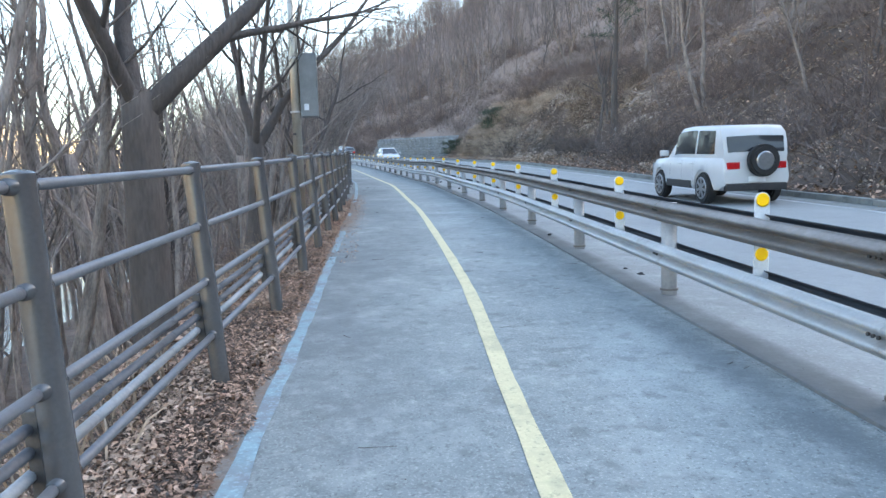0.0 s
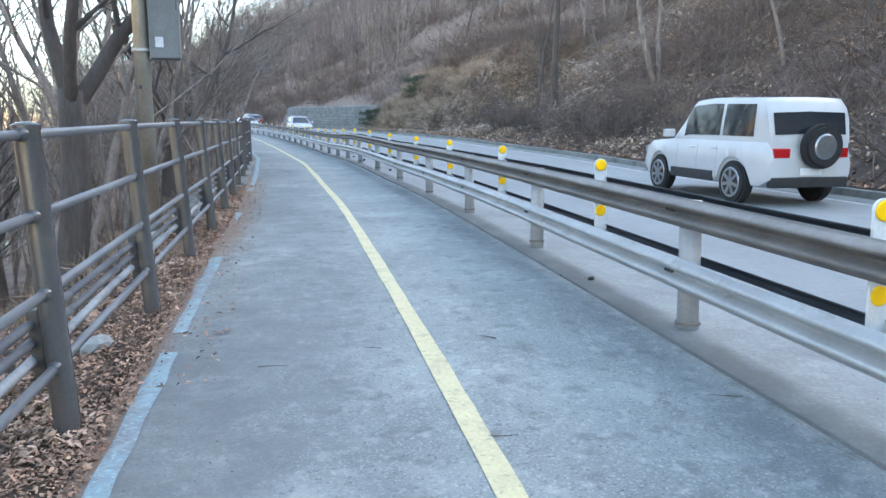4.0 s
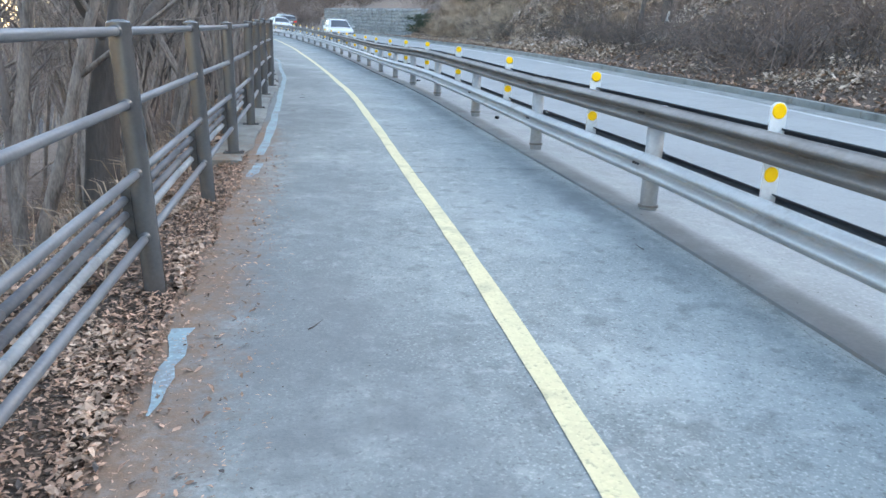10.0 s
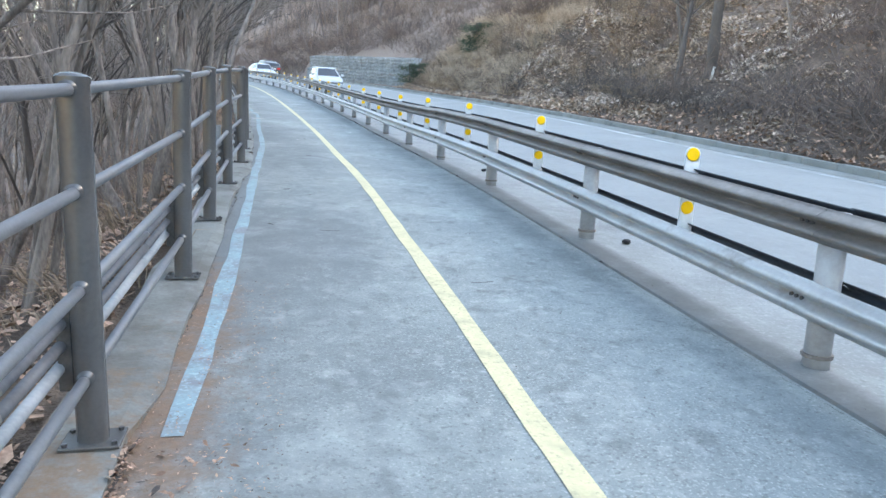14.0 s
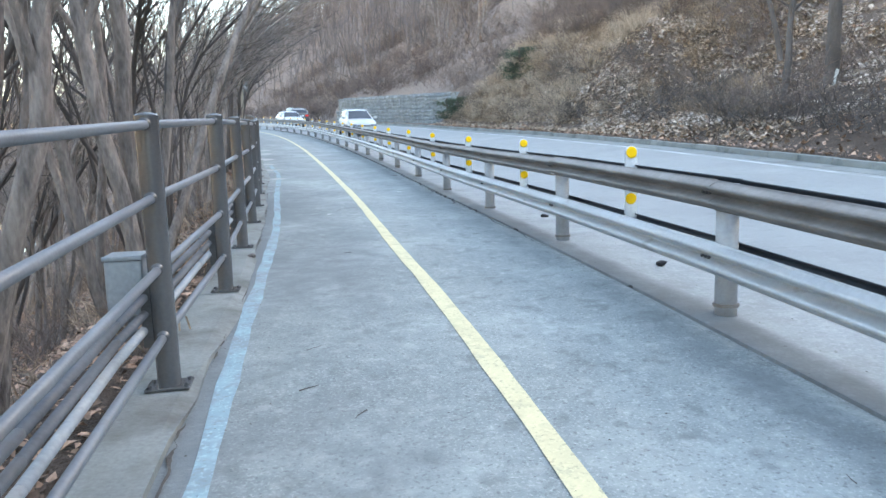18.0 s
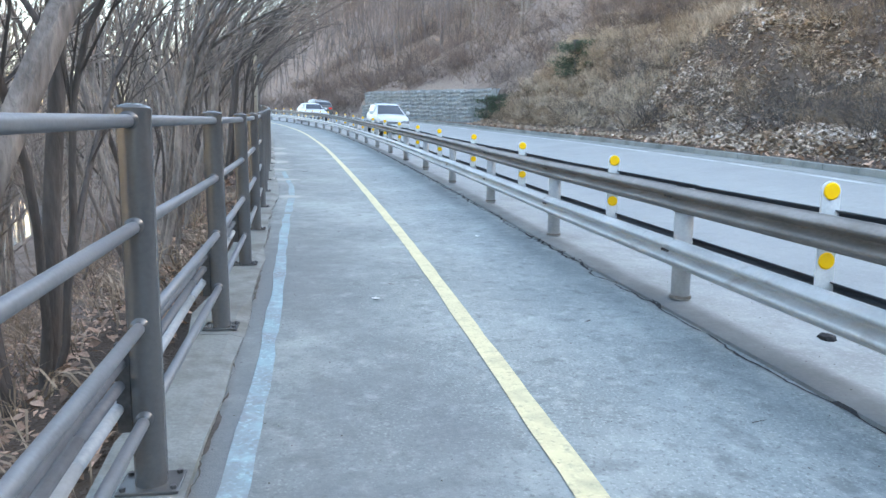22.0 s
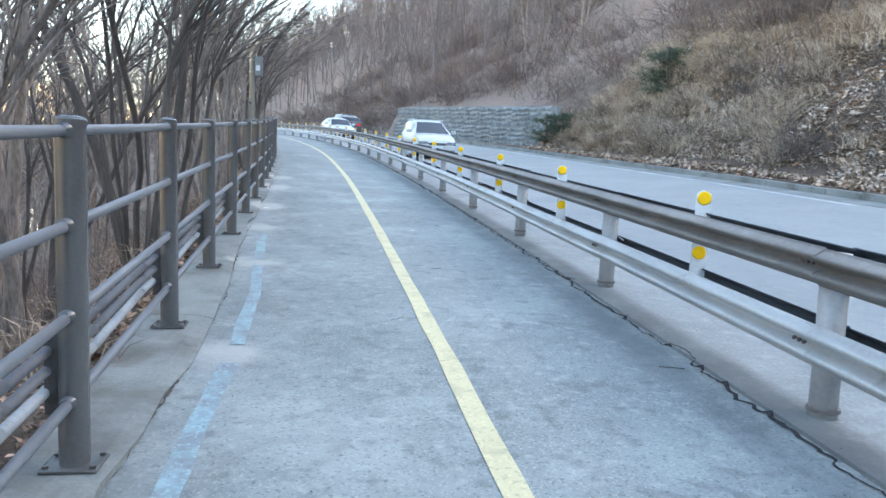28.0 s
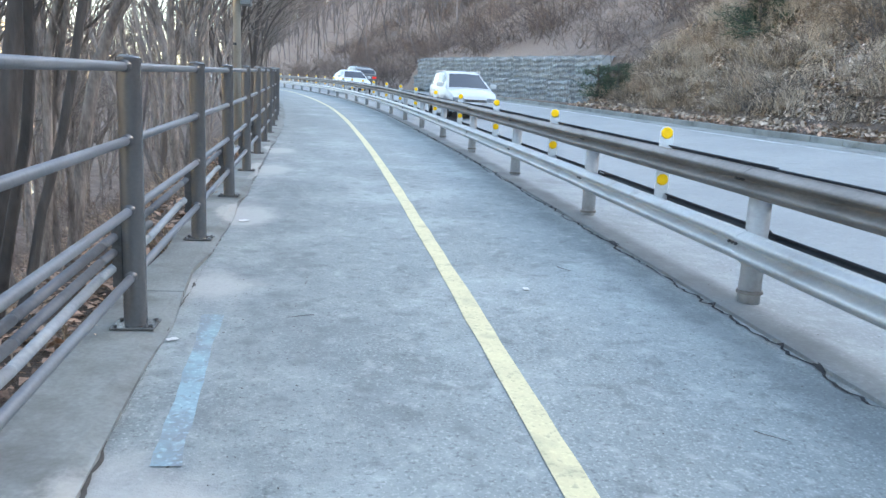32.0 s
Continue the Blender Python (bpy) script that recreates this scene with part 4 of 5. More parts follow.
def plant(kind, mes, m, label, category="tree", group=""):
    ob = new(kind)
    ob.matrix_basis = m
    tagged(ob, label, category, group)
    for nm, me in zip(("trunk", "crown"), mes):
        share(nm, me, ob, Matrix.Identity(4))
    return ob


def multi_stem(seed, stems=8, high=6.5):
    """Crooked stems that fan out of one stool and arch over the path above head height, with dense fine crowns."""
    rng = random.Random(seed)
    out = []
    for k in range(stems):
        a = 2 * math.pi * k / stems + rng.uniform(-.4, .4)
        lean = rng.uniform(0.12, 0.42) * (0.7 if math.cos(a) > 0.2 else 1)
        way = (math.cos(a) * lean, math.sin(a) * lean, 1)
        r = rng.choice((0.028, 0.032, 0.038, 0.046, 0.065))
        L = high * rng.uniform(0.75, 1.15)
        low = limb(rng, (math.cos(a) * 0.14, math.sin(a) * 0.14, -0.3), way, L * 0.42, r, r * 0.75, 6, 0.085, (0.0, 0, 0.35))
        p, rr, d = low[-1][0], low[-1][1], (low[-1][0] - low[-2][0]).normalized()
        top = limb(rng, p, d, L * 0.58, rr, 0.005, 8, 0.085, (math.cos(a) * 0.5 + 0.85, math.sin(a) * 0.5, 0.0))
        q = low + top[1:]
        out.append(q)
        if r > 0.04:
            p2, r2, d2 = at(q, rng.uniform(.3, .45))
            f = limb(rng, p2, aside(rng, d2, 0.4, .3), L * 0.5, r2 * .7, 0.005, 8, 0.1, (0.8, 0, 0.0))
            out.append(f)
            branchy(rng, f, 8, 0.25, 0.3, 1, out, (0.25, 0, 0.05), (0.25, 0.65), (6,), 0.12)
        branchy(rng, q, 14, 0.36, 0.24, 1, out, (0.3, 0, 0.05), (0.25, 0.65), (7,), 0.12)
    return out


def hill_tree(seed, high=9.0, r=0.12, forks=1, first=0.35):
    rng = random.Random(seed)
    out = []
    for k in range(forks):
        way = (rng.uniform(-.12, .12) + (0.25 * (k - (forks - 1) / 2)), rng.uniform(-.12, .12), 1)
        q = limb(rng, (0.1 * k, 0, -0.4), way, high * rng.uniform(0.85, 1.1), r * rng.uniform(0.8, 1.1), 0.012, 9, 0.05)
        out.append(q)
        branchy(rng, q, 15 // forks + 3, first, 0.3, 1, out, (0, 0, 0.3), (0.5, 0.95), (5,), 0.2)
    return out


def old_tree(seed, trunk_h, r, limbs, way=(0, 0, 1)):
    """A stout trunk that parts into several strong limbs."""
    rng = random.Random(seed)
    out = [limb(rng, (0, 0, -0.5), way, trunk_h + 0.5, r * 1.2, r * 0.85, 8, 0.03)]
    top = out[0][-1][0]
    for w, L, k in limbs:
        q = limb(rng, top - Vector((0, 0, 0.25)), w, L, r * k, 0.03, 8, 0.09, (0, 0, 0.2))
        out.append(q)
        for j in range(5):
            p, rr, d = at(q, 0.25 + 0.15 * j)
            s = limb(rng, p, aside(rng, d, rng.uniform(.5, .9), .1), L * 0.45, rr * 0.5, 0.008, 6, 0.12, (0, 0, 0.2))
            out.append(s)
            branchy(rng, s, 7, 0.15, 0.45, 1, out, (0, 0, 0.15), (0.4, 0.9), (5,), 0.1)
    return out


def shrub(seed, size=1.2, stems=34):
    rng = random.Random(seed)
    out = []
    for k in range(stems):
        a = rng.uniform(0, 2 * math.pi)
        lean = abs(rng.gauss(0, 0.6))
        base = (rng.gauss(0, size * .28), rng.gauss(0, size * .28), -0.1)
        q = limb(rng, base, (math.cos(a) * lean, math.sin(a) * lean, 1), size * rng.uniform(0.5, 1.2), 0.007, 0.002, 4, 0.2, (math.cos(a) * .3, math.sin(a) * .3, -0.35))
        out.append(q)
        for j in range(3):
            p, r, d = at(q, rng.uniform(.25, .9))
            out.append(limb(rng, p, aside(rng, d, rng.uniform(.3, .9)), size * .35, 0.004, 0.0015, 2, 0.2))
    return out


def plain_mesh(name, polys, mat):
    v, f = tubes(polys)
    me = bpy.data.meshes.new(name)
    me.from_pydata([tuple(q) for q in v], [], f)
    me.materials.append(mat)
    return me


def land(y, d):
    return P(y, d, terrain_h(y, d))


VR = random.Random(11)
# the old trees by the dirt verge
old = [
    (-2.15, 7.9, old_tree(1, 2.75, 0.21, [((-0.55, 0.1, 1), 4.2, .5), ((-0.1, 0.3, 1), 4.5, .55), ((0.75, 0.2, 1), 4.6, .6), ((-0.2, -0.5, 1), 3.6, .4)])),
    (-2.1, 14.4, old_tree(2, 2.6, 0.17, [((0.7, 0.1, 1), 4.4, .6), ((-0.4, 0.3, 1), 4.2, .55), ((0.1, -0.4, 1), 3.6, .45)], (0.1, 0, 1))),
    (-2.6, 4.9, old_tree(3, 2.4, 0.055, [((-0.5, 0.1, 1), 3.2, .6), ((0.3, 0.3, 1), 3.4, .6)])),
    (-1.65, 21.2, old_tree(4, 2.0, 0.17, [((0.5, 0.75, 0.8), 4.6, .42), ((-0.1, 0.1, 1), 4.4, .6), ((-0.5, -0.2, 1), 3.8, .5)], (0.05, 0, 1))),
    (-3.6, 11.0, old_tree(5, 3.2, 0.12, [((-0.4, 0.1, 1), 3.4, .6), ((0.4, 0.2, 1), 3.4, .6)])),
    (-2.6, 18.0, old_tree(6, 2.6, 0.11, [((0.4, 0.2, 1), 3.6, .6), ((-0.4, 0.1, 1), 3.2, .6)])),
]
for x, y, polys in old:
    d = x - float(rail_x(y))
    plant("roadside_tree", tree_meshes("old_tree", polys, BARK if polys[0][0][1] > 0.16 else BARK_TAN), Matrix.Translation((x, y, land(y, d).z)), "stout bare tree with dark rough bark behind the fence", "tree", "bare trees along the fence")
# the many-stemmed trees that lean over the path
stem_sets = [tree_meshes("stems", multi_stem(20 + k, 7 + k, 6.4 + 0.3 * k), BARK if k == 3 else BARK_TAN) for k in range(4)]
y = 23.4
k = 0
while y < 78:
    d = float(fence_d(y)) - VR.uniform(0.8, 1.6)
    plant("leaning_tree", stem_sets[k % 4], Matrix.Translation(land(y, d)) @ pose(0, 0, 0, VR.uniform(-3, 3), VR.uniform(-2, 2), VR.uniform(-40, 40)) @ Matrix.Scale(VR.uniform(0.85, 1.12), 4), "bare many-stemmed tree leaning over the fence", "tree", "bare trees along the fence")
    y += VR.uniform(2.6, 3.6) if y < 46 or y > 55 else 4.4
    k += 1
for k in range(10):
    y = VR.uniform(24, 75)
    d = float(fence_d(y)) - VR.uniform(2.2, 6)
    plant("leaning_tree", stem_sets[k % 4], Matrix.Translation(land(y, d)) @ pose(0, 0, 0, VR.uniform(-6, 6), VR.uniform(-6, 6), VR.uniform(0, 360)) @ Matrix.Scale(VR.uniform(0.8, 1.1), 4), "bare many-stemmed tree on the slope below the fence", "tree", "bare trees along the fence")
# slim trees
slim = [tree_meshes("slim", hill_tree(40 + k, 7.5 + 0.8 * k, 0.085 + 0.015 * k, 1 + (k % 3 == 2), 0.3), (BARK_PALE, BARK, BARK_TAN)[k % 3]) for k in range(6)]
for k in range(46):
    y = VR.uniform(22, 60) if k % 3 == 0 else VR.uniform(0, 26)
    d = float(fence_d(y)) - VR.uniform(1.6, 11)
    plant("slim_tree", slim[k % 6], Matrix.Translation(land(y, d)) @ pose(0, 0, 0, VR.uniform(-7, 7), VR.uniform(-7, 7), VR.uniform(0, 360)) @ Matrix.Scale(VR.uniform(0.55, 0.95), 4), "slim bare tree on the slope below the fence", "tree", "slim bare trees on the slope")
for k in range(16):
    y = VR.uniform(5, 22)
    d = float(fence_d(y)) - VR.uniform(2.2, 9)
    plant("slim_tree", slim[2 if k % 2 else 5], Matrix.Translation(land(y, d)) @ pose(0, 0, 0, VR.uniform(-9, 9), VR.uniform(-9, 9), VR.uniform(0, 360)) @ Matrix.Scale(VR.uniform(0.5, 0.85), 4), "slim tan-barked bare tree on the slope below the fence", "tree", "slim bare trees on the slope")
spots = [(44.0, 12.6), (46.5, 14.4), (35.0, 14.6), (50.2, 21.5), (52.8, 22.0), (28.0, 15.6), (60.0, 21.0), (41.5, 15.5), (30.0, 16.5), (17.0, 15.0)]
for k in range(900):
    y, d = VR.uniform(2, 118), KERB_D + 8 + 34 * VR.random() ** 1.2
    if (y - 42.6) ** 2 + (d - 13.1) ** 2 > 9 and all((y - a) ** 2 + (d - c) ** 2 > 5 for a, c in spots) and len(spots) < 125:
        spots.append((y, d))
for k, (y, d) in enumerate(spots):
    kind_ = (1, 1, 5, 2, 5, 0)[k] if k < 6 else VR.choice((0, 0, 1, 2, 2, 3))
    plant("hillside_tree", slim[kind_], Matrix.Translation(land(y, d)) @ pose(0, 0, 0, VR.uniform(-6, 6), VR.uniform(-9, 3), VR.uniform(0, 360)) @ Matrix.Scale(VR.uniform(0.95, 1.2) if k < 6 else VR.uniform(0.6, 1.0), 4), "bare tree on the leaf-covered hillside", "tree", "bare trees on the hillside")
# white tag on the pine's trunk
tag_p = land(42.6, 13.1)
b = bmesh.new()
box(b, -0.055, 0.055, -0.004, 0.004, -0.25, 0.25, 0.003)
tg = tagged(part("tree_tag", b, LITTER_WHITE), "narrow white tag tied to the foot of a pine", "tag")
tg.matrix_basis = Matrix.Translation(tag_p + Vector((-0.06, -0.24, 0.3))) @ pose(0, 0, 0, 0, 14, 0)


# needle trees
def pine(seed, high, first, count, spread):
    rng = random.Random(seed)
    tr = [limb(rng, (0, 0, -0.4), (0.02, 0, 1), high, 0.02 * high, 0.04, 8, 0.02)]
    boughs, nv, nf = [], [], []
    for k in range(count):
        p, r, d = at(tr[0], first + (0.98 - first) * k / count)
        q = limb(rng, p, aside(rng, d, rng.uniform(1.0, 1.4), 0.1), spread * rng.uniform(.6, 1.1) * (1.2 - 0.6 * k / count), 0.035, 0.008, 5, 0.1)
        tr.append(q)
        for j in range(60):
            c, _, dd = at(q, rng.uniform(0.25, 1))
            c = c + Vector((rng.gauss(0, .16), rng.gauss(0, .16), rng.gauss(0, .07)))
            for i in range(9):
                w = Vector((rng.gauss(0, 1), rng.gauss(0, 1), rng.gauss(0.4, .7))).normalized()
                s = w.orthogonal().normalized() * 0.006
                o = len(nv)
                nv += [c - s, c + s, c + w * 0.16]
                nf.append((o, o + 1, o + 2))
    v, f = tubes(tr)
    t_me = bpy.data.meshes.new("trunk")
    t_me.from_pydata([tuple(q) for q in v], [], f)
    t_me.materials.append(BARK)
    t_me.shade_smooth()
    n_me = bpy.data.meshes.new("crown")
    n_me.from_pydata([tuple(q) for q in nv], [], nf)
    n_me.materials.append(NEEDLE)
    return t_me, n_me


p_a, p_b = pine(70, 11.5, 0.52, 16, 3.0), pine(71, 1.7, 0.1, 10, 0.8)
for y, d in ((42.6, 13.1), (60, 27), (36, 29)):
    plant("pine_tree", p_a, Matrix.Translation(land(y, d)) @ pose(0, 0, 0, 0, VR.uniform(-3, 1), VR.uniform(0, 360)), "pine with a tall bare trunk and dark green boughs", "tree", "pines on the hillside")
for y, d, s in ((64.3, 11.6, 1.5), (64.9, 12.0, 1.2), (71.3, 9.5, 1.1), (70.6, 10.0, 0.9)):
    plant("evergreen_shrub", p_b, Matrix.Translation(land(y, d)) @ Matrix.Scale(s, 4), "low dark green evergreen shrub on the bank", "shrub", "evergreen shrubs on the bank")
# shrubs
shrub_mes = [plain_mesh("shrub", shrub(90 + k, 1.0 + 0.15 * k), TWIG) for k in range(5)]
shrub_tan = [plain_mesh("shrub", shrub(95 + k, 0.9 + 0.15 * k), STRAW) for k in range(3)]


def put_shrub(y, d, s, me, label, group):
    ob = new("shrub", me)
    ob.matrix_basis = Matrix.Translation(land(y, d)) @ pose(0, 0, 0, VR.uniform(-12, 12), VR.uniform(-12, 12), VR.uniform(0, 360)) @ Matrix.Diagonal((s * VR.uniform(.9, 1.5), s * VR.uniform(.9, 1.5), s, 1))
    tagged(ob, label, "shrub", group)


for k in range(150):
    y, d = VR.uniform(4, 72), KERB_D + 2.2 + 15 * VR.random() ** 1.3
    if (43 < y and VR.random() < 0.6) or noise.noise((y * 0.25, d * 0.4, 31)) < -0.05:
        continue
    put_shrub(y, d, VR.uniform(0.7, 1.5), shrub_tan[k % 3] if VR.random() < 0.12 else shrub_mes[k % 5], "leafless brown shrub on the bank", "shrubs on the bank")
shrub_dark = [plain_mesh("shrub", shrub(120 + k, 1.3, 54), BARK) for k in range(2)]
for k, (y, d) in enumerate(((47.0, 11.4), (48.0, 12.2), (46.2, 12.0), (49.2, 11.6), (47.6, 13.0), (45.2, 11.2), (36.5, 11.0), (38.0, 12.0), (57.0, 10.6), (58.2, 11.2), (61.0, 12.6), (30.5, 10.8), (26.0, 11.5), (22.0, 10.9), (18.0, 11.3), (52.5, 12.2), (39.0, 10.2), (40.5, 10.6), (41.6, 10.1), (43.4, 10.4), (44.6, 10.9), (46.4, 10.3), (48.2, 10.6), (50.3, 10.2), (51.6, 10.8), (55.4, 10.3), (28.2, 10.4), (33.4, 10.5), (24.2, 10.3), (60.2, 10.2), (63.0, 10.7), (54.0, 9.9), (57.4, 9.8), (61.6, 9.9), (65.8, 10.0), (67.6, 10.6), (42.4, 9.9), (37.2, 9.9), (35.2, 10.1), (31.0, 9.9), (56.2, 11.6), (59.4, 11.9))):
    put_shrub(y, d, VR.uniform(0.8, 1.2), shrub_dark[k % 2], "dense dark leafless shrub on the bank", "shrubs on the bank")
for k in range(22):
    put_shrub(VR.uniform(52, 71), KERB_D + 2 + 9 * VR.random(), VR.uniform(0.5, 0.9), shrub_dark[k % 2], "small dark leafless shrub on the grassy bank", "shrubs on the bank")
for k in range(125):
    y = VR.uniform(-2, 58)
    put_shrub(y, float(fence_d(y)) - VR.uniform(1.5, 6.5), VR.uniform(0.4, 0.8), shrub_mes[k % 5] if k % 3 else shrub_tan[k % 3], "leafless brown shrub below the fence", "shrubs below the fence")


# the rest of the brush, as one: thickets of thin whips behind the gabion wall, along the brow and up the hill
def thicket(seed, size, stems=30):
    rng = random.Random(seed)
    out = []
    for k in range(stems):
        a, lean = rng.uniform(0, 2 * math.pi), abs(rng.gauss(0, 0.45))
        base = (rng.gauss(0, size * .36), rng.gauss(0, size * .36), -0.2)
        q = limb(rng, base, (math.cos(a) * lean, math.sin(a) * lean, 1), size * rng.uniform(0.5, 1.25), 0.01, 0.004, 3, 0.16, (math.cos(a) * .4, math.sin(a) * .4, -0.3))
        out.append(q)
        for j in range(3):
            p, r, d = at(q, rng.uniform(.25, .9))
            out.append(limb(rng, p, aside(rng, d, rng.uniform(.3, .9)), size * .36, 0.007, 0.003, 1, 0.2))
    return tubes(out)


thickets = [thicket(140 + k, 1.5) for k in range(5)]


def brush(name, n, where, low, high, mat, label):
    bv, bf = [], []
    for k in range(n):
        y, d = where()
        v, f = VR.choice(thickets)
        s = VR.uniform(low, high)
        m = Matrix.Translation(land(y, d)) @ pose(0, 0, 0, VR.uniform(-14, 14), VR.uniform(-14, 14), VR.uniform(0, 360)) @ Matrix.Diagonal((s * VR.uniform(.9, 1.6), s * VR.uniform(.9, 1.6), s, 1))
        o = len(bv)
        bv += [m @ q for q in v]
        bf += [tuple(o + i for i in t) for t in f]
    tagged(mesh_ob(name, bv, bf, mat), label, "brush", kind="stuff")


def behind_wall():
    y = VR.uniform(71.5, 130)
    return y, max(KERB_D + 1.0, gabion_d(y) + 1.7 if y < GAB_Y1 + 1 else 0) + 24 * VR.random() ** 1.3


def brow():
    return VR.uniform(49, 74), KERB_D + 6.6 + 20 * VR.random() ** 1.3


def near_hill():
    while True:
        y, d = VR.uniform(4, 50), KERB_D + 2.0 + 26 * VR.random() ** 1.3
        if noise.noise((y * 0.16, d * 0.2, 21)) > 0.12 - 0.4 * ease(d, KERB_D + 5, KERB_D + 10) - 0.3 * (1 - ease(y, 30, 38)):
            return y, d


brush("wall_brush", 330, behind_wall, 0.9, 1.7, TWIG, "leafless brown brush on the slope behind the gabion wall")
brush("brow_brush", 210, brow, 0.7, 1.5, TWIG, "leafless brown brush along the brow of the bank")
brush("hill_brush", 400, near_hill, 0.6, 1.3, TWIG, "leafless brown brush on the hillside")


def litter(name, n, where, size, mat, label, lift=0.012, flat=0.35, curl=0.5, slim=0.5):
    """Curled dry leaves strewn over the ground: four-cornered, folded along the middle."""
    rng = random.Random(len(name) * 7)
    v, f = [], []
    for k in range(n):
        y, d = where(rng)
        c = land(y, d)
        if blue_d(y) - 0.17 < d < 0:
            c = P(y, d, 0.0)
        c += Vector((0, 0, lift + rng.random() * 0.02))
        a = rng.uniform(0, 2 * math.pi)
        s = size * (0.45 + 1.3 * rng.random() ** 2)
        u = Vector((math.cos(a), math.sin(a), rng.gauss(0, flat))) * s
        w = Vector((-math.sin(a), math.cos(a), rng.gauss(0, flat))) * s * slim
        cu = Vector((0, 0, s * rng.uniform(-.1, curl)))
        k2 = rng.uniform(-.5, .3)
        o = len(v)
        v += [c - u, c - u * 0.35 + w + cu, c + u * 0.4 + w * 0.8 + cu, c + u, c + u * k2 - w + cu]
        f += [(o, o + 1, o + 4), (o + 1, o + 2, o + 3, o + 4)]
    ob = mesh_ob(name, v, f, mat)
    return tagged(ob, label, "leaf litter", kind="stuff")


def verge(rng):
    y = rng.uniform(-4, 20.9)
    if y > 9 and rng.random() < 0.03:
        return y, float(blue_d(y)) + rng.uniform(-0.1, 0.3)
    return y, float(blue_d(y)) - 0.09 + 0.06 * noise.noise((y * 2, 3, 3)) - abs(rng.gauss(0, 0.6))


def bare_bank(rng):
    """The stretch of bank with little brush, thick with leaves."""
    while True:
        y, d = rng.gauss(57, 9), KERB_D + 0.9 + 10 * rng.random()
        if 43 < y < 72 and noise.noise((y * 0.4, d * 0.6, 12)) + 0.7 * noise.noise((y * 2.2, d * 2.6, 14)) > rng.uniform(-0.4, 0.2):
            return y, d


def crumbs(rng):
    """Leaf bits in the dust that spreads over the path's edge."""
    y = rng.uniform(7.5, 23)
    return y, float(blue_d(y)) - 0.14 + (0.1 + 0.46 * ease(y, 10.5, 14)) * rng.random() ** 1.6


def heaps(rng):
    """Paler leaves gathered in small heaps."""
    while True:
        y = rng.uniform(-2, 20.8)
        d = float(blue_d(y)) - 0.14 - abs(rng.gauss(0, 0.5))
        if noise.noise((y * 1.1, d * 2.2, 6)) > 0.18:
            return y, d


def slope(rng):
    y = rng.uniform(-4, 60)
    return y, float(fence_d(y)) - 0.3 - 6 * rng.random() ** 1.3


def bank(rng):
    while True:
        y, d = rng.uniform(3, 72), KERB_D + 1.3 + 16.5 * rng.random()
        if noise.noise((y * 0.3, d * 0.5, 2)) + 0.6 * noise.noise((y * 1.3, d * 1.9, 4)) > rng.uniform(-0.35, 0.3) + 0.3 * (1 - ease(y, 34, 44)):
            return y, d


litter("verge_leaves", 75000, verge, 0.0145, LEAF, "brown curled leaves on the dirt verge", 0.004, 0.3, 0.5, 0.42)
litter("pale_verge_leaves", 8000, heaps, 0.02, LEAF_TAN, "pale curled dead leaves heaped on the dirt verge", 0.012, 0.35, 0.7, 0.4)
litter("old_verge_leaves", 3500, verge, 0.015, BARK, "dark rotted leaf bits on the dirt verge", 0.004, 0.3, 0.4, 0.4)
litter("leaf_crumbs", 9000, crumbs, 0.0085, LEAF, "leaf crumbs and needles in the dust on the path's edge", 0.002, 0.1, 0.1, 0.22)
litter("slope_leaves", 52000, slope, 0.036, LEAF, "brown leaves on the slope below the fence")
litter("bank_leaves", 90000, bank, 0.055, LEAF_PALE, "pale dry leaves covering the hillside", 0.02, 0.5)
litter("bare_bank_leaves", 70000, bare_bank, 0.065, LEAF_PALE, "pale dry leaves thick on the bare part of the bank", 0.03, 0.4)
def leaf_drifts(rng):
    """Bleached leaves caught in drifts on the steep face of the bank."""
    while True:
        y, d = rng.uniform(40, 67), KERB_D + 1.8 + 8 * rng.random()
        if noise.noise((y * 0.35, d * 0.5, 41)) + 0.6 * noise.noise((y * 1.8, d * 2.0, 43)) > 0.12:
            return y, d


litter("bleached_bank_leaves", 24000, leaf_drifts, 0.06, LEAF_BLEACHED, "bleached dry leaves in drifts on the steep bank", 0.05, 0.5)
litter("bank_leaf_drift", 26000, lambda r: (r.uniform(3, 72), KERB_D + 0.6 + 14 * r.random() ** 1.4), 0.055, LEAF, "brown dry leaves covering the hillside", 0.02, 0.5)


def tufts(name, n, where, high, mat, label, blades=16, wide=0.12):
    rng = random.Random(len(name))
    v, f = [], []
    for k in range(n):
        y, d = where(rng)
        c = land(y, d)
        lean = Vector((rng.gauss(-0.25, .3), rng.gauss(0, .3), 0))
        hh = high * rng.uniform(.5, 1.3)
        for j in range(blades):
            p = c + Vector((rng.gauss(0, wide), rng.gauss(0, wide), -0.03))
            w = (Vector((rng.gauss(0, .35), rng.gauss(0, .35), 1)) + lean).normalized()
            s = w.orthogonal().normalized()
            s.rotate(Matrix.Rotation(rng.uniform(0, 6.3), 3, w))
            s *= 0.006
            m = p + w * hh * 0.6
            e = m + (w + Vector((lean.x, lean.y, -0.7))).normalized() * hh * 0.5
            o = len(v)
            v += [p - s, p + s, m + s, m - s, e]
            f += [(o, o + 1, o + 2, o + 3), (o + 3, o + 2, o + 4)]
    ob = mesh_ob(name, v, f, mat)
    return tagged(ob, label, "dry grass", kind="stuff")


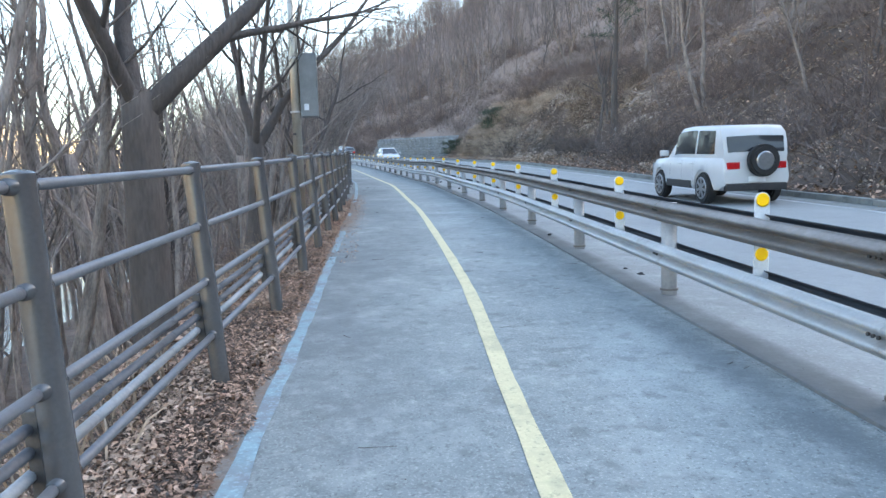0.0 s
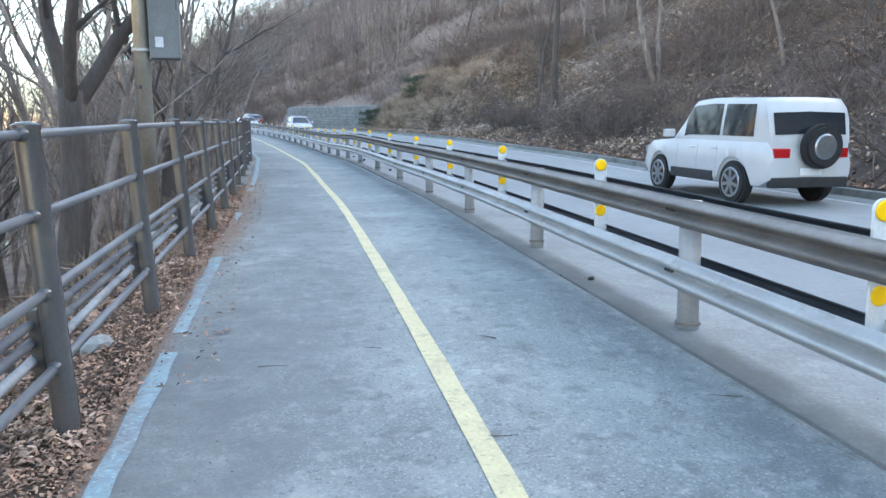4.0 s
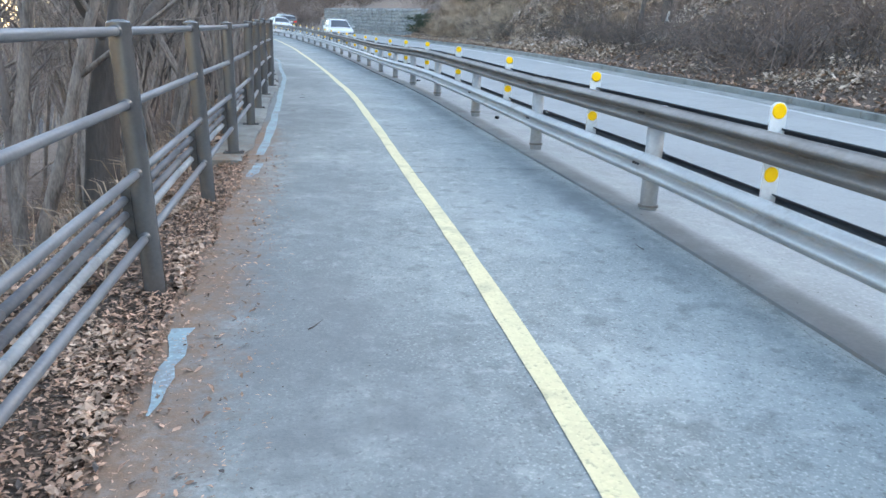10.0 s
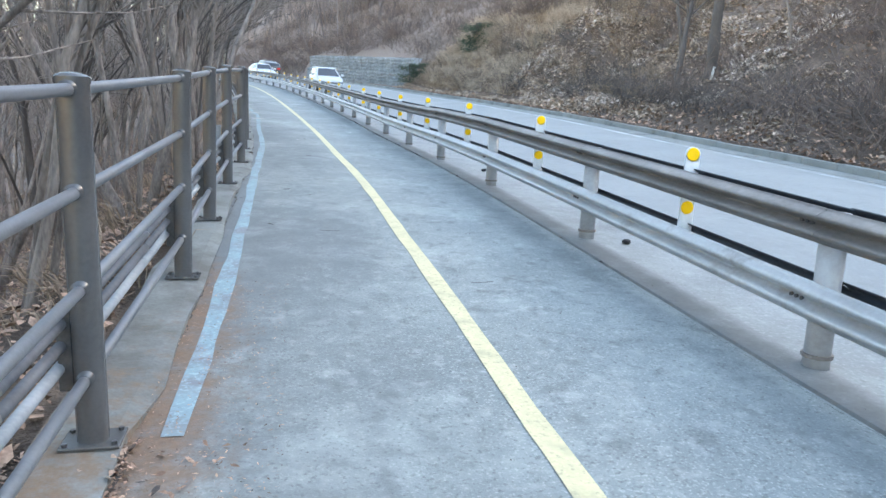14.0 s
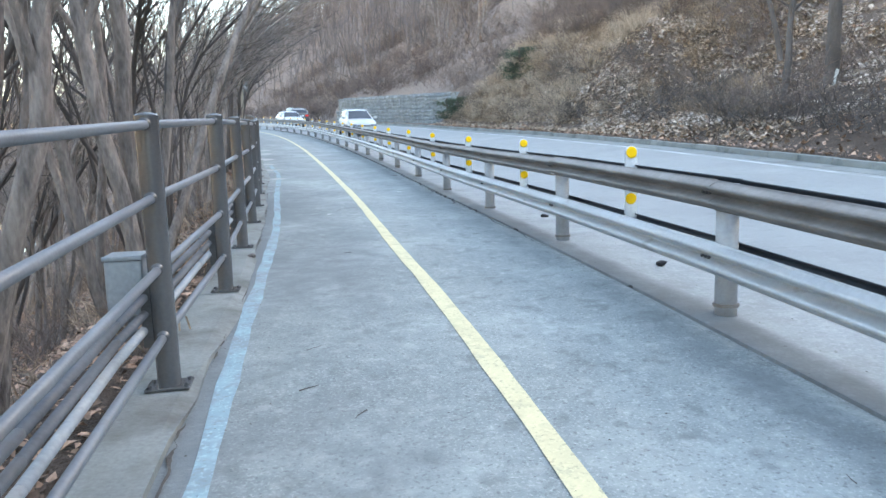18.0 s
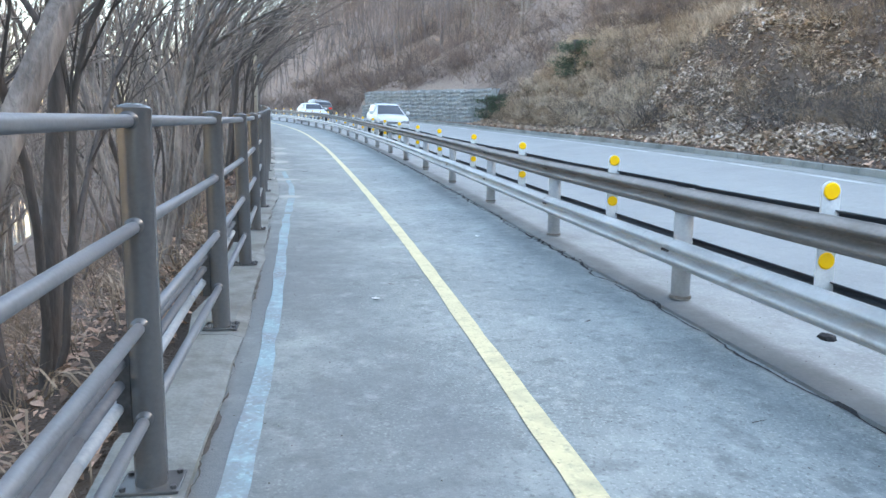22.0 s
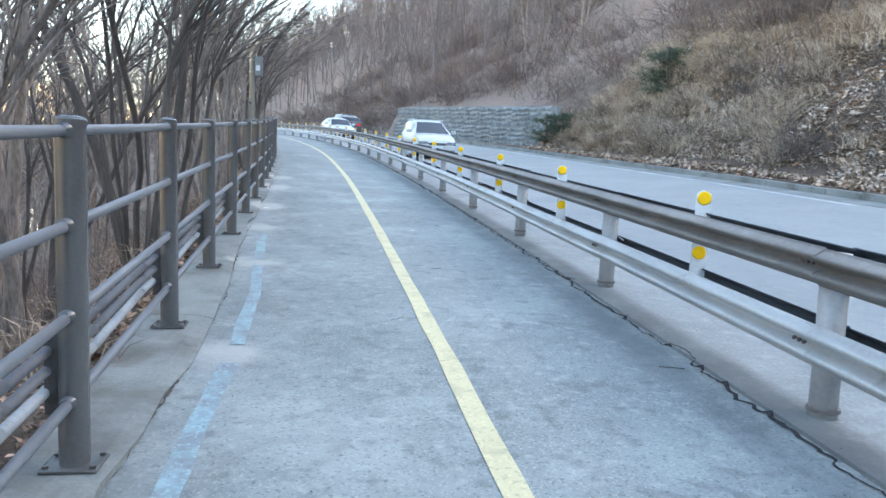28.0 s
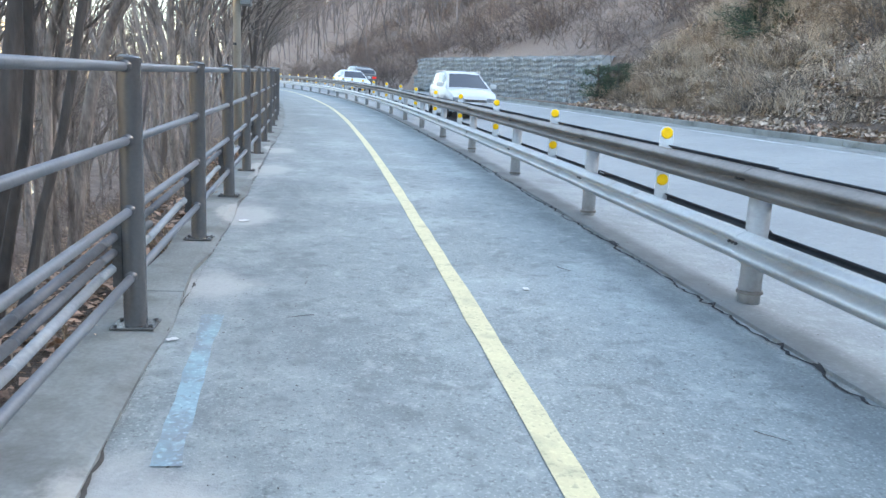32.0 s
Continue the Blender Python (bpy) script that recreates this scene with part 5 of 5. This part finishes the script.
def straw_where(rng):
    while True:
        y, d = rng.uniform(3, 72), KERB_D + 1.9 + 12 * rng.random() ** 1.2
        if noise.noise((y * 0.12, d * 0.25, 8)) > (-0.12 if y > 50 else 0.3):
            return y, d


def clump_where(rng):
    while True:
        y, d = rng.uniform(52, 72), KERB_D + 1.9 + 7 * rng.random()
        if noise.noise((y * 0.35, d * 0.4, 18)) > -0.05:
            return y, d


tufts("bank_grass", 3300, straw_where, 0.6, STRAW, "matted straw-coloured dry grass on the bank")
tufts("grass_clumps", 420, clump_where, 0.75, STRAW_PALE, "pale matted clumps of dry grass on the bare bank", 55, 0.26)
tufts("slope_grass", 700, slope, 0.35, STRAW, "dry grass on the slope below the fence")
# far woods: plain small trees, joined
fv, ff = [], []
fr = random.Random(5)


def wood(n, where, hi):
    for k in range(n):
        y, d = where()
        c = land(y, d)
        q = limb(fr, c - Vector((0, 0, .5)), (fr.gauss(0, .11), fr.gauss(0, .11), 1), hi * fr.uniform(.55, 1.25), hi * 0.014, 0.02, 3, 0.05)
        group = [q]
        for j in range(10):
            p, r, dd = at(q, fr.uniform(.3, .97))
            group.append(limb(fr, p, aside(fr, dd, fr.uniform(.4, 1.0), .2), hi * 0.32, 0.028, 0.011, 2, .18))
            p2, _, d2 = at(group[-1], fr.uniform(.3, .8))
            group.append(limb(fr, p2, aside(fr, d2, fr.uniform(.4, 1.0), .2), hi * 0.24, 0.018, 0.009, 1, .1))
        v, f = tubes([[(p, min(r, 0.059)) for p, r in g] for g in group])
        o = len(fv)
        fv.extend(v)
        ff.extend(tuple(o + i for i in t) for t in f)


wood(900, lambda: (fr.uniform(10, 190), KERB_D + 18 + 75 * fr.random() ** 1.2), 9)
wood(1150, lambda: (fr.uniform(95, 260), KERB_D + 3 + 70 * fr.random()), 9)
wood(300, lambda: (fr.uniform(62, 190), -fr.uniform(6, 45)), 11.5)
wood(240, lambda: (fr.uniform(135, 230), KERB_D + 1 + 42 * fr.random()), 8)
tagged(mesh_ob("far_woods", fv, ff, BARK_FAR), "bare grey-brown woods covering the far hillsides, haze in their colour", "woods", kind="stuff")
fv, ff = [], []
wood(420, lambda: (fr.uniform(-30, 230), -fr.uniform(70, 215)), 11)
wood(170, lambda: (fr.uniform(-30, 170), -fr.uniform(44, 76)), 12)
wood(130, lambda: (fr.uniform(5, 90), -fr.uniform(9, 15)), 9)
# tan bark, lighter than far_woods: the low sun's warmth is put into the colour
tagged(mesh_ob("valley_woods", fv, ff, BARK_TAN), "bare brown woods across the valley, bark coloured lighter for low sun", "woods", kind="stuff")


# ---- cars ----
def curve(pts):
    xs, ys = [p[0] for p in pts], [p[1] for p in pts]
    return lambda u: float(np.interp(u, xs, ys))


def smooth_curve(pts):
    c = curve(pts)
    return lambda u: (c(u - 0.012) + c(u) * 2 + c(u + 0.012)) / 4


SHAPES = {
    "sedan": dict(L=4.55, W=1.8, clear=0.2, wr=0.315, ax=(0.185, 0.805), belt=[(0, .62), (.012, .9), (.05, 1.0), (.17, 1.04), (.5, .98), (.72, .94), (.9, .8), (.975, .66), (1, .45)],
                  roof=[(.1, 1.02), (.27, 1.38), (.36, 1.44), (.5, 1.45), (.57, 1.4), (.74, .93)], rear=(.12, .25), front=(.585, .725), panes=((.23, .4), (.415, .6)), wt=.7),
    "suv": dict(L=4.6, W=1.88, clear=0.24, wr=0.36, ax=(0.185, 0.8), belt=[(0, .75), (.01, 1.0), (.03, 1.1), (.5, 1.06), (.7, 1.06), (.9, .98), (.97, .84), (1, .5)],
                roof=[(.012, 1.06), (.1, 1.42), (.18, 1.58), (.4, 1.67), (.54, 1.62), (.72, 1.04)], rear=(.03, .1), front=(.56, .705), panes=((.1, .215), (.23, .4), (.415, .6)), wt=.76),
    "boxy": dict(L=4.1, W=1.8, clear=0.33, wr=0.37, ax=(0.2, 0.8), belt=[(0, .8), (.01, 1.0), (.02, 1.08), (.5, 1.08), (.68, 1.08), (.9, 1.02), (.97, .92), (1, .55)],
                 roof=[(.01, 1.06), (.03, 1.6), (.06, 1.78), (.4, 1.82), (.56, 1.78), (.69, 1.07)], rear=(.012, .03), front=(.57, .675), panes=((.1, .3), (.32, .6)), wt=.82),
    "hatch": dict(L=4.0, W=1.72, clear=0.2, wr=0.3, ax=(0.17, 0.8), belt=[(0, .7), (.012, .95), (.04, 1.02), (.5, .98), (.72, .96), (.9, .84), (.97, .7), (1, .45)],
                  roof=[(.012, 1.0), (.08, 1.35), (.15, 1.47), (.4, 1.52), (.53, 1.47), (.76, .95)], rear=(.025, .085), front=(.55, .745), panes=((.14, .37), (.385, .62)), wt=.72),
}


def wheel_parts(parent, x, y, r, side):
    b = bmesh.new()
    bmesh.ops.create_cone(b, cap_ends=True, segments=28, radius1=r, radius2=r, depth=0.21, matrix=Matrix.Rotation(radians(90), 4, 'Y'))
    bmesh.ops.bevel(b, geom=[e for e in b.edges if max(len(q.verts) for q in e.link_faces) > 4], offset=0.035, segments=2, affect='EDGES')
    w = part("wheel", b, TYRE, parent, smooth=False)
    w.location = (x, y, r)
    b = bmesh.new()
    bmesh.ops.create_cone(b, cap_ends=True, segments=24, radius1=r * .66, radius2=r * .62, depth=0.02, matrix=Matrix.Translation((side * 0.1, 0, 0)) @ Matrix.Rotation(radians(90), 4, 'Y'))
    part("rim_well", b, TRIM_BLACK, w)
    b = bmesh.new()
    for k in range(7):
        a = 2 * math.pi * k / 7
        c, s = math.cos(a), math.sin(a)
        vs = box(b, -0.012, 0.012, -r * 0.07, r * 0.07, 0.0, r * 0.64)
        bmesh.ops.rotate(b, verts=vs, cent=(0, 0, 0), matrix=Matrix.Rotation(a, 3, 'X'))
        bmesh.ops.translate(b, verts=vs, vec=(side * 0.115, 0, 0))
    rod(b, (side * 0.105, 0, 0), (side * 0.13, 0, 0), r * .17, sides=14)
    ring_ = [b.verts.new((side * x, rr * math.cos(t), rr * math.sin(t))) for x, rr in ((0.112, r * .7), (0.124, r * .66), (0.118, r * .58)) for t in [2 * math.pi * k / 28 for k in range(28)]]
    for i in range(2):
        for k in range(28):
            b.faces.new((ring_[28 * i + k], ring_[28 * i + (k + 1) % 28], ring_[28 * i + 28 + (k + 1) % 28], ring_[28 * i + 28 + k]))
    part("rim", b, RIM, w, "alloy rim")


def car(name, shape, paint, x, y, z, heading, label, lit=False, spare=False, rack=False, slope=0.0):
    """A car built about its middle, nose towards +y, then turned to its heading in degrees."""
    s = SHAPES[shape]
    L, W, wr, clear = s["L"], s["W"], s["wr"], s["clear"]
    ob = empty(name, (x, y, z))
    ob.rotation_euler = (radians(slope), 0, radians(heading))
    tagged(ob, label, "car", "cars on the road")
    belt, roof = smooth_curve(s["belt"]), smooth_curve(s["roof"])
    Y = lambda u: (u - .5) * L
    half = lambda u: W / 2 * (1 - 0.16 * abs(2 * u - 1) ** 5)

    def ring(u):
        w, zt = half(u), belt(u)
        arch = 0
        for a in s["ax"]:
            dy = abs(Y(u) - Y(a))
            R = wr + 0.06
            if dy < R:
                arch = max(arch, wr + math.sqrt(R * R - dy * dy))
        zb = clear + 0.12 * max(0, abs(2 * u - 1) - .9) * 10
        zt = max(zt, zb + .2)
        z2 = max(zb + 0.1, arch)
        z3 = max(zb + (zt - zb) * 0.55, z2 + 0.015)
        z4 = max(zt - 0.09, z3 + 0.01)
        return [(0, zb), (w * .82, zb), (w * .96, max(zb + .02, arch - .01)), (w, z2), (w * 1.01, z3), (w * .985, z4), (w * .93, max(zt - .015, z4 + .01)), (w * .6, zt + .012), (0, zt + .03)]

    us = sorted(set([0, .006, .015, .03, .05] + [k / 56 for k in range(1, 56)] + [.95, .97, .985, .994, 1]))

    def loft(rings, us_):
        v, f = [], []
        n = len(rings[0])
        for u, r in zip(us_, rings):
            v += [(a, Y(u), c) for a, c in r] + [(-a, Y(u), c) for a, c in reversed(r[1:-1])]
        m = 2 * n - 2
        for i in range(len(rings) - 1):
            for k in range(m):
                f.append((i * m + k, i * m + (k + 1) % m, (i + 1) * m + (k + 1) % m, (i + 1) * m + k))
        f += [tuple(reversed(range(m))), tuple((len(rings) - 1) * m + k for k in range(m))]
        return v, f

    v, f = loft([ring(u) for u in us], us)
    body = mesh_ob("body", v, [tuple(reversed(q)) for q in f], paint, ob, smooth=True)
    body.data.set_sharp_from_angle(angle=radians(38))
    u0, u1 = s["roof"][0][0], s["roof"][-1][0]
    gus = [u0 + (u1 - u0) * k / 40 for k in range(41)]

    def gring(u):
        w, zb = half(u) * .93, belt(u) - 0.03
        zt = max(roof(u), zb + 0.012)
        k = min(1, (zt - zb) / 0.42)
        wt = w + (W / 2 * s["wt"] - w) * k
        return [(0, zb), (w, zb), (w + (wt - w) * .5 + .012 * k, zb + (zt - zb) * .5), (wt + .02 * k, zt - (zt - zb) * .12), (wt - .05, zt - .008), (wt * .5, zt + .008), (0, zt + .012)]

    v, f = loft([gring(u) for u in gus], gus)
    cabin = mesh_ob("roof", v, [tuple(reversed(q)) for q in f], paint, ob, smooth=True)
    cabin.data.set_sharp_from_angle(angle=radians(40))

    def pane(nm, pts, cols, parent):
        f = [(i * cols + k, i * cols + k + 1, (i + 1) * cols + k + 1, (i + 1) * cols + k) for i in range(len(pts) // cols - 1) for k in range(cols - 1)]
        return mesh_ob(nm, pts, f, GLASS_DARK, parent, smooth=True)

    for a, c in s["panes"]:
        for side in (-1, 1):
            pts = []
            for k in range(9):
                u = a + (c - a) * k / 8
                r = gring(u)
                for t in (0.14, 0.5, 0.86):
                    if t <= .5:
                        q = t / .5
                        px, pz = r[1][0] + (r[2][0] - r[1][0]) * q, r[1][1] + (r[2][1] - r[1][1]) * q
                    else:
                        q = (t - .5) / .38
                        px, pz = r[2][0] + (r[3][0] - r[2][0]) * q, r[2][1] + (r[3][1] - r[2][1]) * q
                    pts.append((side * (px + .006), Y(u), pz))
            pane("side_window", pts, 3, ob)
    for nm, (a, c) in (("rear_window", s["rear"]), ("windscreen", s["front"])):
        pts = []
        dirn = -1 if nm == "rear_window" else 1
        for k in range(7):
            u = a + (c - a) * k / 6
            r = gring(u)
            wx = r[4][0] - .02
            for t in (-1, -.5, 0, .5, 1):
                zz = r[4][1] + (r[6][1] - r[4][1]) * (1 - abs(t))
                pts.append((t * wx, Y(u) + dirn * .01, zz + .01))
        pane(nm, pts, 5, ob)
    for a in s["ax"]:
        for side in (-1, 1):
            wheel_parts(ob, side * (W / 2 - .115), Y(a), wr, side)
    zt = belt(.02)
    for side in (-1, 1):
        b = bmesh.new()
        box(b, side * half(.0) * .72 - .15, side * half(.0) * .72 + .15, Y(0) - .012, Y(0) + .1, zt - .24, zt - .08, .02)
        part("tail_lamp", b, LAMP_LIT if lit else LAMP_RED, ob, "red tail lamp")
        b = bmesh.new()
        zf = belt(.96)
        box(b, side * half(.95) * .74 - .18, side * half(.95) * .74 + .18, Y(.955), Y(.988), zf - .17, zf - .03, .02)
        part("head_lamp", b, LAMP_CLEAR, ob, "clear head lamp")
        b = bmesh.new()
        box(b, side * W / 2 * 1.0 - .02, side * W / 2 + side * .2 + .0, Y(.66), Y(.685), belt(.66) + .02, belt(.66) + .17, .03) if side > 0 else box(b, -W / 2 - .2, -W / 2 + .02, Y(.66), Y(.685), belt(.66) + .02, belt(.66) + .17, .03)
        part("wing_mirror", b, paint, ob)
        for u in (.33, .5):
            b = bmesh.new()
            box(b, side * half(u) * 1.0 - .008, side * half(u) * 1.0 + .016, Y(u) - .09, Y(u) + .09, belt(u) - .16, belt(u) - .13, .006)
            part("door_handle", b, paint, ob)
        for u in (.31, .46, .63):
            r = ring(u)
            pts = [(side * (r[k][0] + .0025), Y(u) + e, r[k][1]) for k in (3, 4, 5) for e in (-.003, .003)]
            mesh_ob("door_seam", pts, [(0, 1, 3, 2), (2, 3, 5, 4)], TRIM_BLACK, ob)
    b = bmesh.new()
    box(b, -W * .4, W * .4, Y(0) - .035, Y(0) + .1, clear + .0, clear + .17, .03)
    part("rear_bumper", b, TRIM_BLACK, ob)
    b = bmesh.new()
    box(b, -W * .4, W * .4, Y(.975), Y(1) + .02, clear + .02, clear + .16, .03)
    part("front_bumper", b, TRIM_BLACK, ob)
    b = bmesh.new()
    for k in range(2):
        box(b, -W * .22, W * .22, Y(.985) - .02, Y(.992) + .02, .56 + k * .045, .585 + k * .045, .006)
    part("grille", b, TRIM_BLACK, ob)
    b = bmesh.new()
    box(b, -W * .3, W * .3, Y(1) - .06, Y(1) + .026, clear + .05, clear + .14, .02)
    part("air_intake", b, TRIM_BLACK, ob)
    for side in (-1, 1):
        b = bmesh.new()
        rod(b, (side * W * .38, Y(.985), clear + .12), (side * W * .38, Y(1) + .028, clear + .12), .05, sides=16)
        part("fog_lamp", b, LAMP_CLEAR, ob)
    for yy in (Y(0) - .03, Y(1) + .012):
        b = bmesh.new()
        box(b, -.2, .2, yy - .01, yy + .012, clear + .2, clear + .32, .004)
        part("number_plate", b, PLATE_WHITE, ob, "white number plate")
    if spare:
        b = bmesh.new()
        bmesh.ops.create_cone(b, cap_ends=True, segments=28, radius1=.36, radius2=.36, depth=.2, matrix=Matrix.Rotation(radians(90), 4, 'X'))
        bmesh.ops.bevel(b, geom=[e for e in b.edges if max(len(q.verts) for q in e.link_faces) > 4], offset=.05, segments=2, affect='EDGES')
        sp = part("spare_wheel", b, TYRE, ob, "spare wheel on the tailgate")
        sp.location = (.08, Y(0) - .12, 1.0)
        b = bmesh.new()
        bmesh.ops.create_cone(b, cap_ends=True, segments=24, radius1=.22, radius2=.18, depth=.03, matrix=Matrix.Translation((0, -.105, 0)) @ Matrix.Rotation(radians(90), 4, 'X'))
        part("rim", b, RIM, sp)
        for side in (-1, 1):
            b = bmesh.new()
            box(b, side * W / 2 - .03, side * W / 2 + .035, Y(.33), Y(.67), clear + .02, clear + .2, .02)
            part("side_cladding", b, TRIM_BLACK, ob)
    if rack:
        for side in (-1, 1):
            b = bmesh.new()
            rod(b, (side * .62, Y(.14), roof(.14) + .05), (side * .62, Y(.52), roof(.52) + .06), .018)
            for u in (.15, .5):
                rod(b, (side * .62, Y(u), roof(u) - .03), (side * .62, Y(u), roof(u) + .055), .016)
            part("roof_rail", b, ZINC, ob)
    return ob


def lane(y, d):
    return P(y, d, road_h(y, d))


def park(name, shape, paint, y_rear, d, away, label, **kw):
    L = SHAPES[shape]["L"]
    yc = y_rear + L / 2
    c = lane(yc, d)
    n = lane(yc + 1, d) - lane(yc - 1, d)
    yaw = math.degrees(math.atan2(-n.x, n.y))
    tilt = math.degrees(math.atan2(n.z, n.y))
    car(name, shape, paint, c.x, c.y, c.z, yaw + (0 if away else 180), label, slope=tilt if away else -tilt, **kw)


park("white_off_roader", "boxy", CAR_WHITE, 15.2, 5.75, True, "white boxy off-road car with a spare wheel on its tailgate", spare=True)
park("grey_car", "suv", CAR_GREY, 97.0, 5.6, True, "grey sport utility car with lit tail lamps on the road", lit=True)
park("white_hatchback", "hatch", CAR_WHITE, 65.0, 2.55, False, "white hatchback car oncoming on the road", rack=True)
park("white_saloon", "sedan", CAR_WHITE, 88.0, 2.6, False, "white saloon car at the bend of the road")


# ---- small things on the ground ----
def twig_thing(y, d, length, mat, label, r=0.004):
    rng = random.Random(int(y * 100))
    a = rng.uniform(0, 6.3)
    q = limb(rng, (0, 0, r), (math.cos(a), math.sin(a), 0.0), length, r, r * .5, 5, 0.15)
    q = [(Vector((p.x, p.y, r * 1.1)), rr) for p, rr in q]
    v, f = tubes([q])
    ob = mesh_ob("twig", v, f, mat)
    ob.location = P(y, d, 0.001)
    tagged(ob, label, "twig", "twigs on the path")


SR = random.Random(77)
for k in range(46):
    y = SR.uniform(3, 47)
    twig_thing(y, SR.uniform(-3.0, -0.3), SR.uniform(0.05, 0.2), BARK, "thin dark twig lying on the asphalt", SR.uniform(.002, .004))


def stone_thing(y, d, size, mat, label, name="stone", h=0.0):
    b = bmesh.new()
    bmesh.ops.create_icosphere(b, subdivisions=2, radius=size)
    for q in b.verts:
        q.co *= 1 + 0.35 * noise.noise(q.co * (1.2 / size) + Vector((y, d, 0)))
        q.co.z *= 0.6
    ob = part(name, b, mat)
    ob.location = P(y, d, h + size * 0.42)
    tagged(ob, label, name)


stone_thing(10.7, -0.07, 0.03, CRACK, "small black stone on the concrete strip", h=0.02)
stone_thing(9.9, -3.75, 0.11, CONCRETE, "pale broken concrete lump in the leaves", h=-0.06)
stone_thing(28.85, 0.35, 0.045, CRACK, "dark clod on the concrete strip", "clod", 0.01)
stone_thing(7.3, 0.11, 0.045, CRACK, "dark clod on the concrete strip", "clod", -0.01)
stone_thing(7.65, 0.06, 0.03, CRACK, "dark clod on the concrete strip", "clod", 0.0)
stone_thing(32.3, 0.47, 0.06, CRACK, "dark clod on the concrete strip", "clod", -0.02)
stone_thing(24.1, 0.3, 0.04, CRACK, "dark clod on the concrete strip", "clod", 0.015)
stone_thing(30.3, -3.17, 0.04, BARK, "dark clod beside the blue line", "clod", 0.01)
for y, d, s, mat in ((13.9, -3.42, 0.035, LITTER_RED), (14.0, -3.38, 0.03, LITTER_WHITE), (33.6, -2.3, 0.02, LITTER_WHITE), (45.6, -1.4, 0.018, LITTER_WHITE), (47.6, -3.45, 0.03, LITTER_WHITE), (44.6, -3.45, 0.018, LITTER_WHITE), (36.4, -0.9, 0.02, LITTER_WHITE)):
    b = bmesh.new()
    g = bmesh.ops.create_grid(b, x_segments=3, y_segments=2, size=s)
    for q in b.verts:
        q.co.x *= 1.5
        q.co.z = 0.35 * s * (1 + noise.noise(q.co * 60 + Vector((y, 0, 0)))) + 0.002
    bmesh.ops.solidify(b, geom=b.faces[:], thickness=0.0012)
    ob = part("paper_scrap", b, mat)
    ob.location = P(y, d, 0.003)
    ob.rotation_euler = (0, 0, y)
    tagged(ob, "small crumpled scrap lying on the path's edge", "scrap")
rng = random.Random(31)
sv, sf = [], []
for k in range(2000):
    y = rng.uniform(1, 50)
    d = rng.choice((rng.uniform(-3.2, -0.3), rng.uniform(-0.6, 0.7), rng.uniform(-3.3, -2.8)))
    h = 0.004 if d < PATH_R else 0.024 - 0.045 * max(0, d)
    c, s, a = P(y, d, h), rng.uniform(0.003, 0.008), rng.uniform(0, 6.3)
    o = len(sv)
    sv += [c + Vector((math.cos(a + t) * s * w, math.sin(a + t) * s * w, 0)) for t, w in ((0, 1), (1.6, .6), (3.1, 1), (4.7, .5))] + [c + Vector((0, 0, s * .5))]
    sf += [(o, o + 1, o + 4), (o + 1, o + 2, o + 4), (o + 2, o + 3, o + 4), (o + 3, o, o + 4)]
tagged(mesh_ob("path_grit", sv, sf, BARK), "fine grit and leaf crumbs on the asphalt", "grit", kind="stuff")
